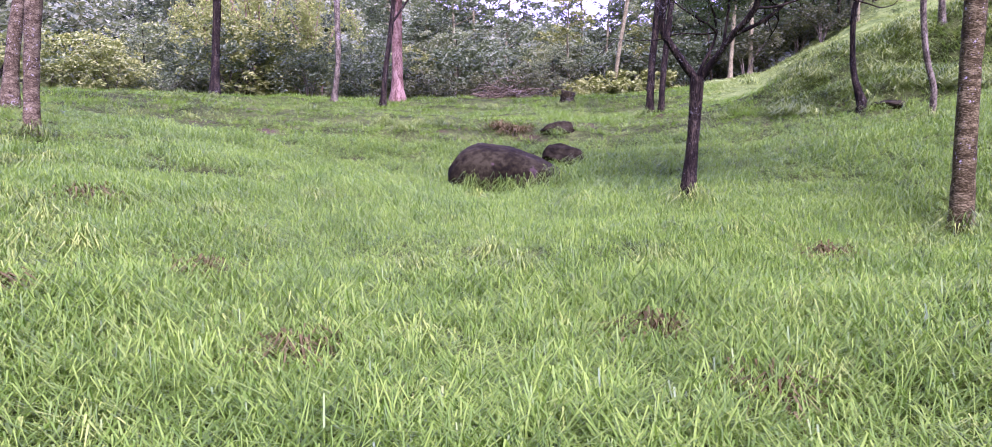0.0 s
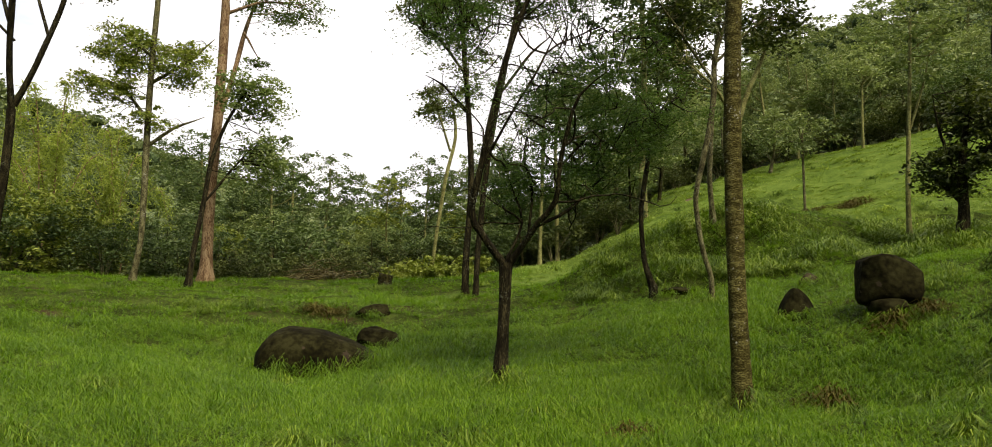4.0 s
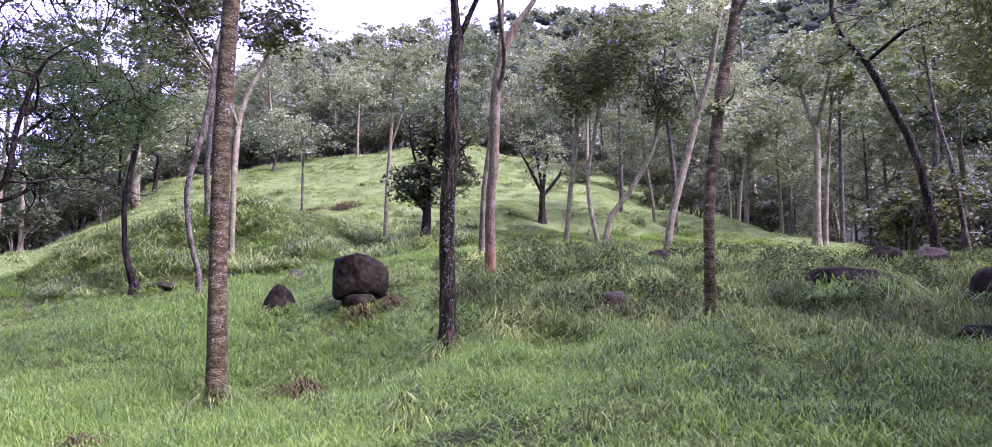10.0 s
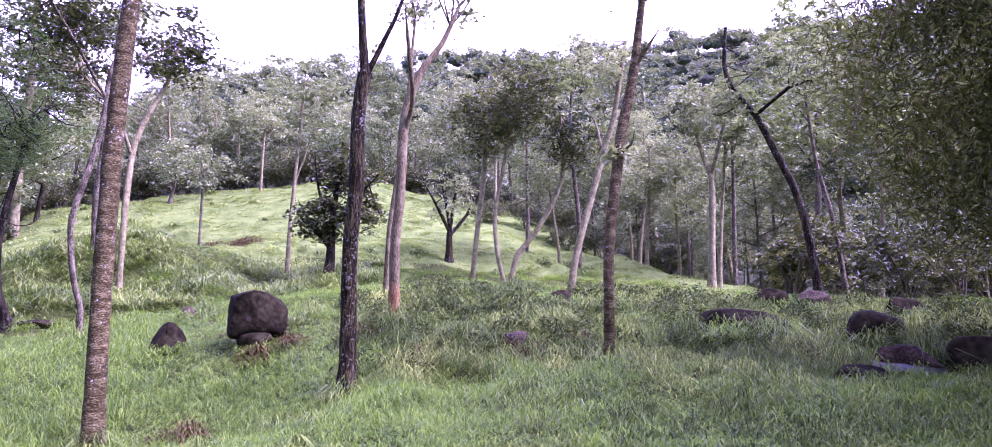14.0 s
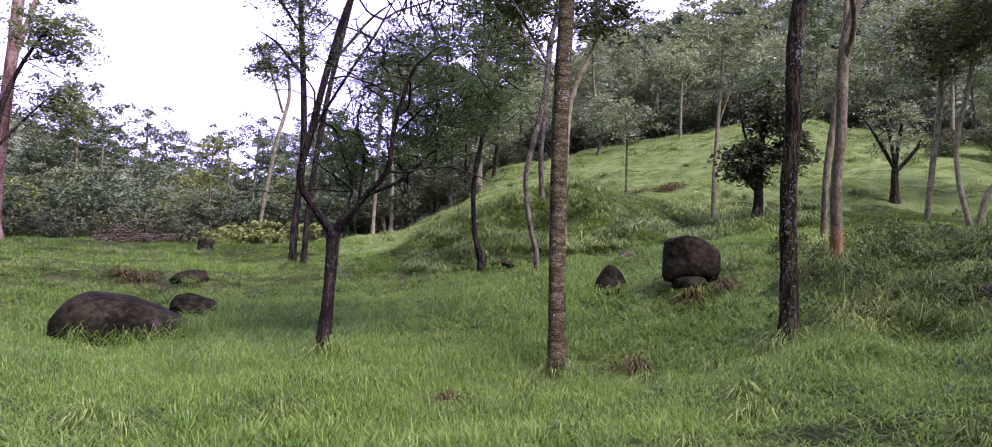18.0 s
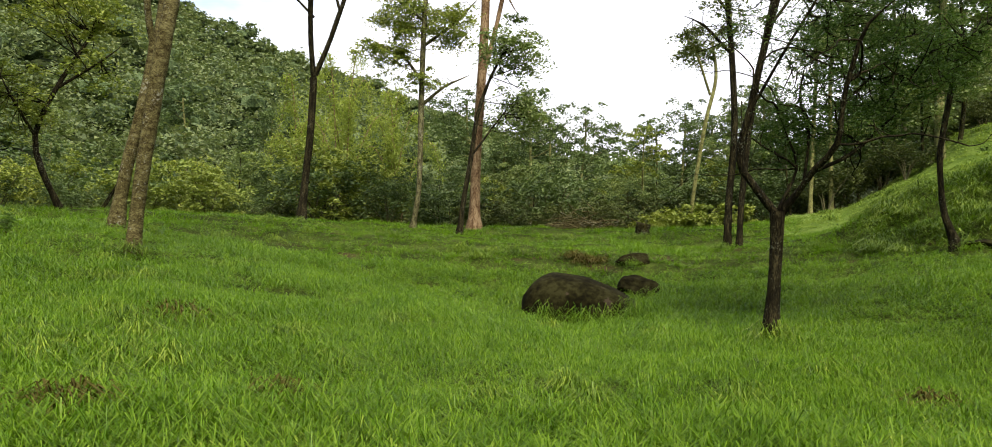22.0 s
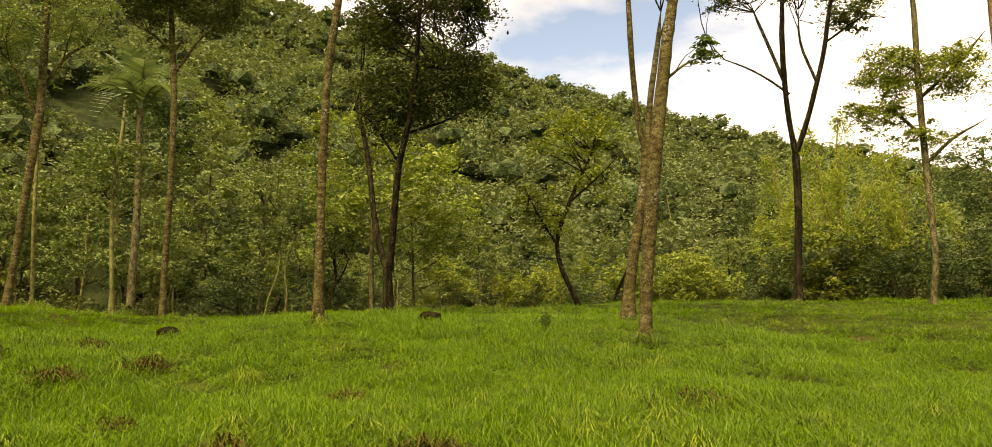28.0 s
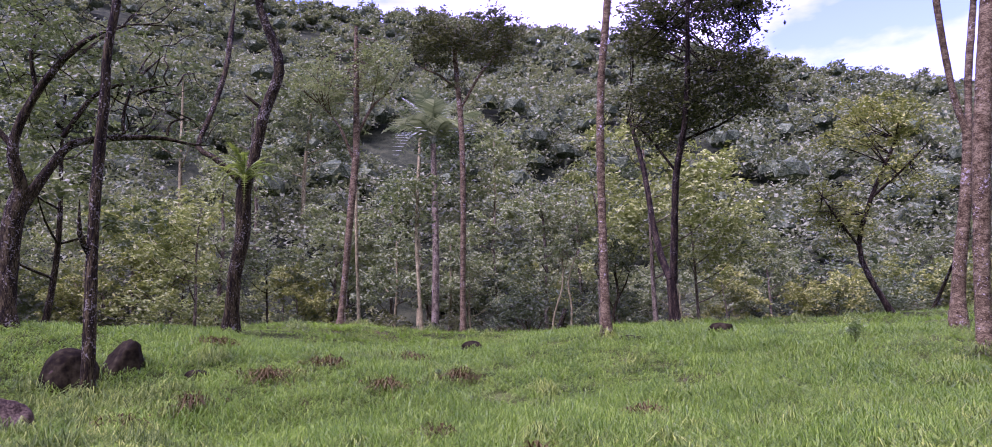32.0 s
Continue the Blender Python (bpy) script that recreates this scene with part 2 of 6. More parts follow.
LICHEN = (0.20, 0.195, 0.14)
MAT = {
    "bark_brown": surface("bark_brown", [(0.3, (0.021, 0.017, 0.004)), (0.48, (0.0433, 0.0368, 0.0083)), (0.7, (0.1215, 0.1092, 0.0315))], 7, bump=1.0, bump_dist=0.04, stretch=(0.8, 0.8, 2.0), spots=(LICHEN, 24, 0.66), spec=0.05),
    "bark_dark": surface("bark_dark", [(0.3, (0.0032, 0.0027, 0.0006)), (0.5, (0.0126, 0.0108, 0.0023)), (0.7, (0.0525, 0.0475, 0.0128))], 7, bump=1.0, bump_dist=0.04, stretch=(1.6, 1.6, 0.3), spots=((0.10, 0.102, 0.06), 26, 0.60)),
    "bark_black": surface("bark_black", [(0.3, (0.004, 0.003, 0.001)), (0.5, (0.012, 0.010, 0.004)), (0.7, (0.046, 0.038, 0.015))], 8, bump=1.0, bump_dist=0.04, stretch=(1.5, 1.5, 0.3), spots=((0.085, 0.085, 0.052), 30, 0.64)),
    "bark_grey": surface("bark_grey", [(0.34, (0.0240, 0.0204, 0.0080)), (0.5, (0.0680, 0.0622, 0.0256)), (0.66, (0.1440, 0.1357, 0.0592))], 9, bump=0.7, stretch=(1, 1, 0.5), spots=(LICHEN, 28, 0.65)),
    "bark_pale": surface("bark_pale", [(0.3, (0.0650, 0.0612, 0.0192)), (0.5, (0.1330, 0.1285, 0.0408)), (0.7, (0.2340, 0.2366, 0.0816))], 8, bump=0.5, stretch=(1, 1, 0.7)),
    "bark_tan": surface("bark_tan", [(0.3, (0.0212, 0.0155, 0.0047)), (0.5, (0.0657, 0.0534, 0.0175)), (0.7, (0.1449, 0.1278, 0.0493))], 7, bump=1.0, bump_dist=0.04, stretch=(0.9, 0.9, 1.7), spots=(LICHEN, 22, 0.64)),
    "bark_red": surface("bark_red", [(0.34, (0.071, 0.039, 0.017)), (0.5, (0.157, 0.100, 0.049)), (0.66, (0.249, 0.179, 0.096))], 7, bump=0.7, stretch=(1, 1, 0.3)),
    "bark_raw": surface("bark_raw", [(0.3, (0.075, 0.040, 0.010)), (0.5, (0.135, 0.082, 0.022)), (0.7, (0.19, 0.135, 0.045))], 7, bump=0.6, stretch=(1, 1, 0.35)),
    "bark_pink": surface("bark_pink", [(0.3, (0.0475, 0.0387, 0.0128)), (0.5, (0.0963, 0.0844, 0.0284)), (0.7, (0.1592, 0.1520, 0.0557))], 8, bump=0.7, stretch=(1, 1, 0.4)),
    "rock": surface("rock", [(0.3, (0.0049, 0.0042, 0.0013)), (0.5, (0.0117, 0.0105, 0.0032)), (0.7, (0.0234, 0.0221, 0.0072))], 1.8, rough=0.9, bump=0.6, bump_dist=0.05, fine=6, spots=((0.036, 0.027, 0.015), 6, 0.72), spec=0.03),
    "rock_banded": surface("rock_banded", [(0.3, (0.008, 0.006, 0.002)), (0.5, (0.022, 0.015, 0.006)), (0.7, (0.045, 0.036, 0.015))], 3.5, rough=0.9, spec=0.04, bump=0.5, bump_dist=0.03, fine=9, band=((0.20, 0.19, 0.155), 0.06, 0.16)),
    "rock_pale": surface("rock_pale", [(0.3, (0.015, 0.011, 0.005)), (0.5, (0.038, 0.030, 0.013)), (0.7, (0.069, 0.058, 0.025))], 4, rough=0.85, bump=0.6, bump_dist=0.03, fine=8),
    "soil": surface("soil", [(0.3, (0.012, 0.017, 0.003)), (0.5, (0.028, 0.040, 0.006)), (0.7, (0.055, 0.072, 0.012))], 1.3, rough=1.0, bump=0.6, bump_dist=0.05, fine=14, spots=((0.040, 0.030, 0.012), 0.9, 0.66), spec=0.03),
    "leaf_mid": leafy("leaf_mid", [(0.1, (0.070, 0.100, 0.030)), (0.5, (0.148, 0.192, 0.059)), (0.9, (0.203, 0.240, 0.077))], (1.3, 1.5, 0.6)),
    # leaves on the right, paled and greyed to carry the backlit haze
    "leaf_haze": leafy("leaf_haze", [(0.1, (0.0897, 0.1184, 0.0414)), (0.5, (0.1978, 0.2392, 0.0943)), (0.9, (0.2760, 0.3128, 0.1288))], (1.25, 1.35, 0.7), share=0.3, spec=0.1),
    "leaf_dark": leafy("leaf_dark", [(0.1, (0.035, 0.055, 0.018)), (0.5, (0.075, 0.109, 0.034)), (0.9, (0.119, 0.156, 0.046))], (1.2, 1.4, 0.6)),
    "leaf_deep": leafy("leaf_deep", [(0.1, (0.027, 0.038, 0.010)), (0.5, (0.062, 0.078, 0.020)), (0.9, (0.128, 0.146, 0.038))], (1.2, 1.3, 0.6)),
    "leaf_bright": leafy("leaf_bright", [(0.1, (0.094, 0.129, 0.019)), (0.5, (0.180, 0.220, 0.035)), (0.9, (0.245, 0.269, 0.048))], (1.3, 1.4, 0.5)),
    "leaf_yellow": leafy("leaf_yellow", [(0.1, (0.1058, 0.1461, 0.0266)), (0.5, (0.1898, 0.2411, 0.0484)), (0.9, (0.2906, 0.3362, 0.0789))], (1.2, 1.3, 0.5)),
    "leaf_feather": leafy("leaf_feather", [(0.1, (0.030, 0.057, 0.013)), (0.5, (0.065, 0.108, 0.026)), (0.9, (0.115, 0.176, 0.041))], (1.3, 1.5, 0.6), share=0.4),
    "leaf_bamboo": leafy("leaf_bamboo", [(0.1, (0.110, 0.150, 0.020)), (0.5, (0.225, 0.280, 0.042)), (0.9, (0.330, 0.375, 0.075))], (1.2, 1.3, 0.6), share=0.4),
    # hillside leaves, with a little distance haze put into their blue
    "leaf_far": leafy("leaf_far", [(0.1, (0.0663, 0.0923, 0.0368)), (0.5, (0.1379, 0.1717, 0.0658)), (0.9, (0.1663, 0.1891, 0.0680))], (1.2, 1.3, 0.7), share=0.25, patch=0.10, spec=0.08, single=0.7, swing=1.0),
    "grass": leafy("grass", [(0.05, (0.0325, 0.0717, 0.0033)), (0.5, (0.0890, 0.1725, 0.0077)), (0.95, (0.1681, 0.2598, 0.0198))], (1.1, 1.25, 0.45), rough=0.38, share=0.42, patch=1.3, spec=0.15, single=0.75, swing=0.8),
    # yellower hill grass, also lightened for the sun on the mound
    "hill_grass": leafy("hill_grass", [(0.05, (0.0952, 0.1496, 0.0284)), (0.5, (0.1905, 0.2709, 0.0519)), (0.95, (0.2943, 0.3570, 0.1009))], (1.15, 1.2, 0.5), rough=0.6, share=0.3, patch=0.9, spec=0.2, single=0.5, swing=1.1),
    "tussock": leafy("tussock", [(0.05, (0.0220, 0.0462, 0.0030)), (0.5, (0.0825, 0.1430, 0.0090)), (0.95, (0.2200, 0.2860, 0.0300))], (1.15, 1.25, 0.5), rough=0.45, patch=1.2, spec=0.16, single=0.7, swing=1.0),
    "mound_grass": leafy("mound_grass", [(0.05, (0.022, 0.045, 0.004)), (0.5, (0.100, 0.165, 0.014)), (0.95, (0.250, 0.320, 0.050))], (1.15, 1.25, 0.5), rough=0.5, share=0.3, patch=0.8, spec=0.14, single=0.7, swing=1.3),
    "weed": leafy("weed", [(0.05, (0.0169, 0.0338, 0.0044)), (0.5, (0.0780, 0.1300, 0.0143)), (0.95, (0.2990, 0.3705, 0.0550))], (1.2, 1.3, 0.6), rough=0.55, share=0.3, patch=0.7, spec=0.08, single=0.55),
    "weed_leaf": leafy("weed_leaf", [(0.05, (0.016, 0.028, 0.006)), (0.5, (0.050, 0.078, 0.015)), (0.95, (0.14, 0.18, 0.04))], (1.2, 1.3, 0.6), rough=0.6, patch=0.8, spec=0.05, single=0.7, swing=1.0),
    # ground of the wood; its dark green also holds the shade between trunks
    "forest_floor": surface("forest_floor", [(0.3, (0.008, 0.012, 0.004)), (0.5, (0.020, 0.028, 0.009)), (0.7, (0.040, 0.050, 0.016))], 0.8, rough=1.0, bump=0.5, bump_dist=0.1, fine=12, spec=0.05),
    # soil under the hill grass, lightened with it for the same sun
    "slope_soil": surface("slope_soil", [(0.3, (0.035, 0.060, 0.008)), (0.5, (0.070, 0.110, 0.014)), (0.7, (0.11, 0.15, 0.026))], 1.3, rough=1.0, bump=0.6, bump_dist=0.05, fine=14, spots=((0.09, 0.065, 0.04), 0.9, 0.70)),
    # cores added inside far crowns, kept dark for shade between the leaves
    "shade_heart": surface("shade_heart", [(0.3, (0.0252, 0.0414, 0.0136)), (0.5, (0.0558, 0.0810, 0.0272)), (0.7, (0.1062, 0.1404, 0.0510))], 0.9, rough=0.9, bump=1.0, bump_dist=0.3, fine=6, spec=0.1),
    # bamboo leaves on the right, their backlit shade put into the colour
    "leaf_shade": leafy("leaf_shade", [(0.1, (0.0450, 0.0600, 0.0100)), (0.5, (0.1000, 0.1200, 0.0200)), (0.9, (0.1875, 0.2064, 0.0360))], (1.2, 1.3, 0.6), share=0.25, spec=0.08),
    "culm": surface("culm", [(0.3, (0.10, 0.07, 0.03)), (0.5, (0.19, 0.13, 0.06)), (0.7, (0.28, 0.20, 0.10))], 6, rough=0.5, bump=0.2, stretch=(1, 1, 0.3)),
    "fern": leafy("fern", [(0.05, (0.100, 0.163, 0.019)), (0.5, (0.175, 0.250, 0.031)), (0.95, (0.275, 0.338, 0.062))], (1.2, 1.3, 0.5), rough=0.4, share=0.35),
    "palm": leafy("palm", [(0.05, (0.0972, 0.1377, 0.0546)), (0.5, (0.1782, 0.2268, 0.0936)), (0.95, (0.3078, 0.3564, 0.1716))], (1.1, 1.2, 0.7), rough=0.35, share=0.25),
    "dry": leafy("dry", [(0.05, (0.0340, 0.0275, 0.0061)), (0.5, (0.0648, 0.0550, 0.0122)), (0.95, (0.0951, 0.0842, 0.0209))], (1.1, 1.0, 0.7), rough=0.7, share=0.2, spec=0.03),
}


# ---- mesh helpers ----
def mesh_of(name, verts, faces, mat, smooth=False):
    """A mesh from arrays: faces all with the same number of corners."""
    verts, faces = np.asarray(verts, np.float32), np.asarray(faces, np.int32)
    me = bpy.data.meshes.new(name)
    me.vertices.add(len(verts))
    me.vertices.foreach_set("co", verts.ravel())
    k = faces.shape[1]
    me.loops.add(faces.size)
    me.loops.foreach_set("vertex_index", faces.ravel())
    me.polygons.add(len(faces))
    me.polygons.foreach_set("loop_start", np.arange(0, faces.size, k, dtype=np.int32))
    me.polygons.foreach_set("use_smooth", np.full(len(faces), smooth))
    me.update(calc_edges=True)
    me.materials.append(MAT[mat])
    return me


def part(name, me, parent, label=""):
    ob = new(name, me)
    ob.parent = parent
    return tagged(ob, label)


def thing(name, x, y, z, label, category, group="", turn=0.0, kind=""):
    ob = new(name)
    ob.empty_display_size = 0.2
    ob.matrix_basis = pose(x, y, z, 0, 0, turn)
    return tagged(ob, label, category, group, kind)


def lattice(ix, iy, seed):
    h = (ix.astype(np.int64) * 374761393 + iy.astype(np.int64) * 668265263 + seed * 974634277) & 0x7FFFFFFF
    h = ((h ^ (h >> 13)) * 1274126177) & 0x7FFFFFFF
    return ((h ^ (h >> 16)) & 0xFFFF) / 65535.0


def wave(x, y, size, seed):
    """Smooth value noise between -1 and 1 with lumps of about that size."""
    u, v = x / size, y / size
    iu, iv = np.floor(u), np.floor(v)
    fu, fv = u - iu, v - iv
    fu, fv = fu * fu * (3 - 2 * fu), fv * fv * (3 - 2 * fv)
    a, b = lattice(iu, iv, seed), lattice(iu + 1, iv, seed)
    c, d = lattice(iu, iv + 1, seed), lattice(iu + 1, iv + 1, seed)
    return 2 * ((a * (1 - fu) + b * fu) * (1 - fv) + (c * (1 - fu) + d * fu) * fv) - 1


def tubes(paths, sides=8, rough=0.0, rng=None):
    """Tapered tubes along lists of (x, y, z, radius), as one mesh's verts and quads."""
    verts, faces, base = [], [], 0
    for p in paths:
        p = np.asarray(p, float)
        tan = np.gradient(p[:, :3], axis=0)
        tan /= np.linalg.norm(tan, axis=1)[:, None] + 1e-9
        ref = np.array([0.0, 1.0, 0.0]) if abs(tan[:, 1]).max() < 0.9 else np.array([1.0, 0.0, 0.0])
        s = np.cross(tan, ref)
        s /= np.linalg.norm(s, axis=1)[:, None]
        u = np.cross(s, tan)
        ang = np.linspace(0, 2 * np.pi, sides, endpoint=False)
        rad = np.repeat(p[:, 3:4], sides, 1)
        if rough and rng is not None:
            rad = rad * (1 + rough * rng.standard_normal(rad.shape))
        ring = p[:, None, :3] + rad[..., None] * (np.cos(ang)[None, :, None] * s[:, None] + np.sin(ang)[None, :, None] * u[:, None])
        verts.append(ring.reshape(-1, 3))
        n = len(p)
        i, j = np.meshgrid(np.arange(n - 1), np.arange(sides), indexing="ij")
        a = base + i * sides + j
        b = base + i * sides + (j + 1) % sides
        faces.append(np.stack([a, b, b + sides, a + sides], -1).reshape(-1, 4))
        base += n * sides
    return np.concatenate(verts), np.concatenate(faces)


def smooth_path(points, step):
    """A finer, rounded path (Catmull-Rom) through points of any width of columns."""
    p = np.asarray(points, float)
    if len(p) < 3:
        t = np.linspace(0, 1, 4)[:, None]
        return p[0] + (p[-1] - p[0]) * t
    ext = np.vstack([2 * p[0] - p[1], p, 2 * p[-1] - p[-2]])
    outp = []
    for k in range(1, len(ext) - 2):
        n = max(2, int(np.linalg.norm(ext[k + 1, :3] - ext[k, :3]) / step))
        t = np.linspace(0, 1, n, endpoint=False)[:, None]
        a, b, c, d = ext[k - 1], ext[k], ext[k + 1], ext[k + 2]
        outp.append(0.5 * (2 * b + (c - a) * t + (2 * a - 5 * b + 4 * c - d) * t ** 2 + (3 * b - a - 3 * c + d) * t ** 3))
    return np.vstack([*outp, p[-1:]])


def leaves(centres, size, rng, flat=0.45, narrow=0.5, droop=0.0, single=False):
    """Pointed leaves, two triangles each (or one), at the centres; flat: how level they lie."""
    n = len(centres)
    ax = rng.standard_normal((n, 3))
    ax[:, 2] = ax[:, 2] * flat - droop
    ax /= np.linalg.norm(ax, axis=1)[:, None]
    nr = rng.standard_normal((n, 3)) * 0.6 + np.array([0, 0, 1.0])
    sd = np.cross(ax, nr)
    sd /= np.linalg.norm(sd, axis=1)[:, None] + 1e-9
    ln = size * rng.uniform(0.6, 1.35, (n, 1))
    w = ln * narrow * 0.5
    up = np.cross(sd, ax) * ln * 0.12
    if single:
        v = np.stack([centres - ax * ln * 0.5 - sd * w, centres - ax * ln * 0.3 + sd * w, centres + ax * ln * 0.5], 1)
        return v.reshape(-1, 3), np.arange(n * 3).reshape(n, 3)
    v = np.stack([centres - ax * ln * 0.5, centres + sd * w + up, centres + ax * ln * 0.5, centres - sd * w + up], 1)
    f = np.arange(n * 4).reshape(n, 4)
    return v.reshape(-1, 3), np.concatenate([f[:, [0, 1, 2]], f[:, [0, 2, 3]]], 1).reshape(-1, 3)


def clumps(rng, cx, cy, cz, rx, ry, rz, count, per, spread):
    """Leaf places in tight, drooping tufts inside an ellipsoid, most of them towards its rim."""
    d = rng.standard_normal((count, 3))
    d /= np.linalg.norm(d, axis=1)[:, None]
    rad = rng.uniform(0.12, 1.0, (count, 1)) ** 0.45 * rng.uniform(0.8, 1.15, (count, 1))
    heart = np.array([cx, cy, cz]) + d * rad * np.array([rx, ry, rz])
    wide = spread * rng.uniform(0.6, 1.5, (count, 1, 1))
    off = rng.standard_normal((count, per, 3)) * np.array([1, 1, 0.36]) * wide
    off[..., 2] -= 0.22 * (off[..., 0] ** 2 + off[..., 1] ** 2) / wide[..., 0]
    return heart, (heart[:, None] + off).reshape(-1, 3)


# ---- the trees that stand singly: foot, bark, leaf, then trunk, limbs (sideways, up, radius) and crown masses ----
TREES = []


def add_tree(label, x, y, z, bark, leaf, size, *trunk):
    TREES.append((label, x, y, z, bark, leaf, size, trunk, [], []))


def add_limb(*points):
    TREES[-1][8].append(points)


def add_crown(*mass):
    TREES[-1][9].append(mass)


add_tree("tall straight tree trunk with rough brown lichen-spotted bark", 5.58, 9.01, 0.15, "bark_brown", "leaf_mid", 0.136, (0.0, 0.0, 0.126), (-0.02, 1.62, 0.116), (-0.01, 3.3, 0.118), (0.03, 4.6, 0.111), (0.08, 5.48, 0.108), (0.17, 6.83, 0.096), (0.11, 8.73, 0.071))
add_limb((0.13, 6.93, 0.052), (0.74, 7.74, 0.039), (1.25, 8.28, 0.021))
add_limb((0.13, 7.49, 0.048), (-0.41, 8.36, 0.036), (-0.93, 9.07, 0.018))
add_crown(0.21, 9.04, 1.25, 1.2, 1.2)
add_tree("dark forked tree with crooked limbs and fine feathery leaves", 2.98, 11.42, 0.36, "bark_black", "leaf_feather", 0.055, (0.0, 0.0, 0.103), (0.07, 0.99, 0.091), (0.09, 1.47, 0.096), (0.09, 1.81, 0.109))
add_limb((0.09, 1.76, 0.066), (-0.27, 2.25, 0.054), (-0.43, 2.59, 0.054), (-0.27, 3.34, 0.051), (-0.04, 4.35, 0.048), (0.27, 5.39, 0.045), (0.73, 6.44, 0.035), (1.05, 7.29, 0.022))
add_limb((0.13, 1.76, 0.066), (0.38, 2.1, 0.046), (0.59, 2.39, 0.044), (0.84, 2.69, 0.041), (0.9, 3.24, 0.034), (1.0, 3.69, 0.031), (1.16, 4.15, 0.024), (1.56, 4.45, 0.014))
add_limb((0.59, 2.39, 0.030), (1.09, 2.64, 0.027), (1.49, 3.04, 0.021), (1.94, 3.43, 0.010))
add_limb((0.9, 3.24, 0.021), (1.4, 3.79, 0.018), (1.85, 4.04, 0.010))
add_limb((0.11, 1.84, 0.027), (0.36, 2.44, 0.020), (0.25, 2.84, 0.018), (0.11, 3.24, 0.010))
add_limb((0.45, 2.23, 0.023), (0.52, 2.94, 0.021), (0.39, 3.44, 0.014), (0.49, 4.05, 0.010))
add_limb((1.0, 3.69, 0.021), (0.91, 4.25, 0.014), (0.71, 4.76, 0.010))
add_limb((-0.27, 3.34, 0.024), (0.16, 4.05, 0.021), (0.61, 4.76, 0.018), (0.92, 5.38, 0.014))
add_crown(1.0, 3.54, 1.09, 0.89, 0.9)
add_crown(2.6, 4.3, 0.8, 0.6, 0.45)
add_crown(2.0, 5.1, 0.9, 0.65, 0.4)
add_crown(0.2, 4.5, 0.8, 0.7, 0.4)
add_crown(1.9, 3.94, 0.8, 0.69, 0.8)
add_crown(0.26, 2.99, 0.44, 0.64, 0.7)
add_crown(1.21, 4.71, 0.9, 0.65, 0.6)
add_crown(-0.64, 5.76, 0.76, 0.86, 0.8)
add_crown(0.94, 6.65, 1.02, 1.02, 0.8)
add_tree("slender dark tree with a bent trunk on the grass slope", 7.91, 16.17, 1.92, "bark_black", "leaf_feather", 0.061, (0.0, 0.0, 0.073), (-0.17, 0.5, 0.066), (-0.23, 1.09, 0.059), (-0.24, 1.84, 0.059), (-0.09, 2.74, 0.06), (0.04, 3.49, 0.052), (0.21, 4.25, 0.038))
add_crown(0.01, 3.69, 0.64, 0.86, 0.9)
add_tree("slender crooked tree with a grey-brown trunk", 8.12, 14.02, 1.54, "bark_grey", "leaf_deep", 0.129, (0.0, 0.0, 0.058), (0.02, 0.51, 0.052), (-0.12, 1.04, 0.052), (-0.21, 1.69, 0.052), (-0.23, 2.23, 0.053), (-0.08, 2.89, 0.059), (0.07, 3.55, 0.059), (0.2, 4.35, 0.06), (0.25, 5.17, 0.053), (0.54, 6.11, 0.04), (0.7, 7.2, 0.027))
add_limb((0.2, 4.62, 0.033), (-0.39, 5.51, 0.027), (-0.9, 6.27, 0.021))
add_limb((0.24, 5.03, 0.033), (1.03, 5.78, 0.026), (1.67, 6.25, 0.02))
add_crown(-0.44, 6.14, 1.02, 1.15, 1.3)
add_crown(1.29, 6.09, 0.92, 0.99, 1.1)
add_tree("slim straight tree with grey bark", 11.17, 18.95, 3.91, "bark_grey", "leaf_haze", 0.136, (0.0, 0.0, 0.071), (-0.05, 1.21, 0.072), (0.05, 2.67, 0.072), (0.2, 4.52, 0.064), (0.44, 6.39, 0.046))
add_crown(0.45, 6.58, 1.1, 1.28, 0.7)
add_tree("slender pale tree with a small dark crown", 10.65, 16.93, 2.67, "bark_pale", "leaf_deep", 0.129, (0.0, 0.0, 0.071), (0.02, 1.15, 0.072), (0.05, 2.44, 0.08), (0.15, 3.59, 0.073), (0.44, 4.44, 0.065), (0.82, 5.32, 0.049), (1.04, 6.37, 0.033))
add_limb((0.1, 3.26, 0.048), (-0.31, 4.21, 0.04), (-1.08, 4.96, 0.024))
add_crown(1.05, 5.77, 0.66, 0.91, 0.9)
add_crown(-1.35, 5.43, 1.07, 1.27, 1.0)
add_tree("tall dark tree standing at the field edge", 4.79, 22.5, 1.73, "bark_black", "leaf_deep", 0.120, (0.0, 0.0, 0.115), (0.04, 1.38, 0.106), (0.19, 3.34, 0.098), (0.13, 5.33, 0.089), (-0.02, 7.36, 0.08), (-0.12, 9.43, 0.07), (-0.03, 11.11, 0.051))
add_limb((0.09, 5.73, 0.049), (-0.71, 6.74, 0.04), (-1.3, 7.14, 0.03))
add_limb((0.02, 6.95, 0.05), (-0.91, 8.17, 0.04), (-1.71, 8.57, 0.03))
add_crown(-1.0, 6.33, 0.69, 0.79, 0.8)
add_crown(-0.42, 9.0, 1.5, 1.2, 1.2)
add_crown(-1.4, 9.5, 1.0, 0.9, 1.2)
add_crown(0.7, 10.1, 1.5, 1.1, 0.8)
add_crown(0.28, 6.95, 0.99, 1.19, 0.5)
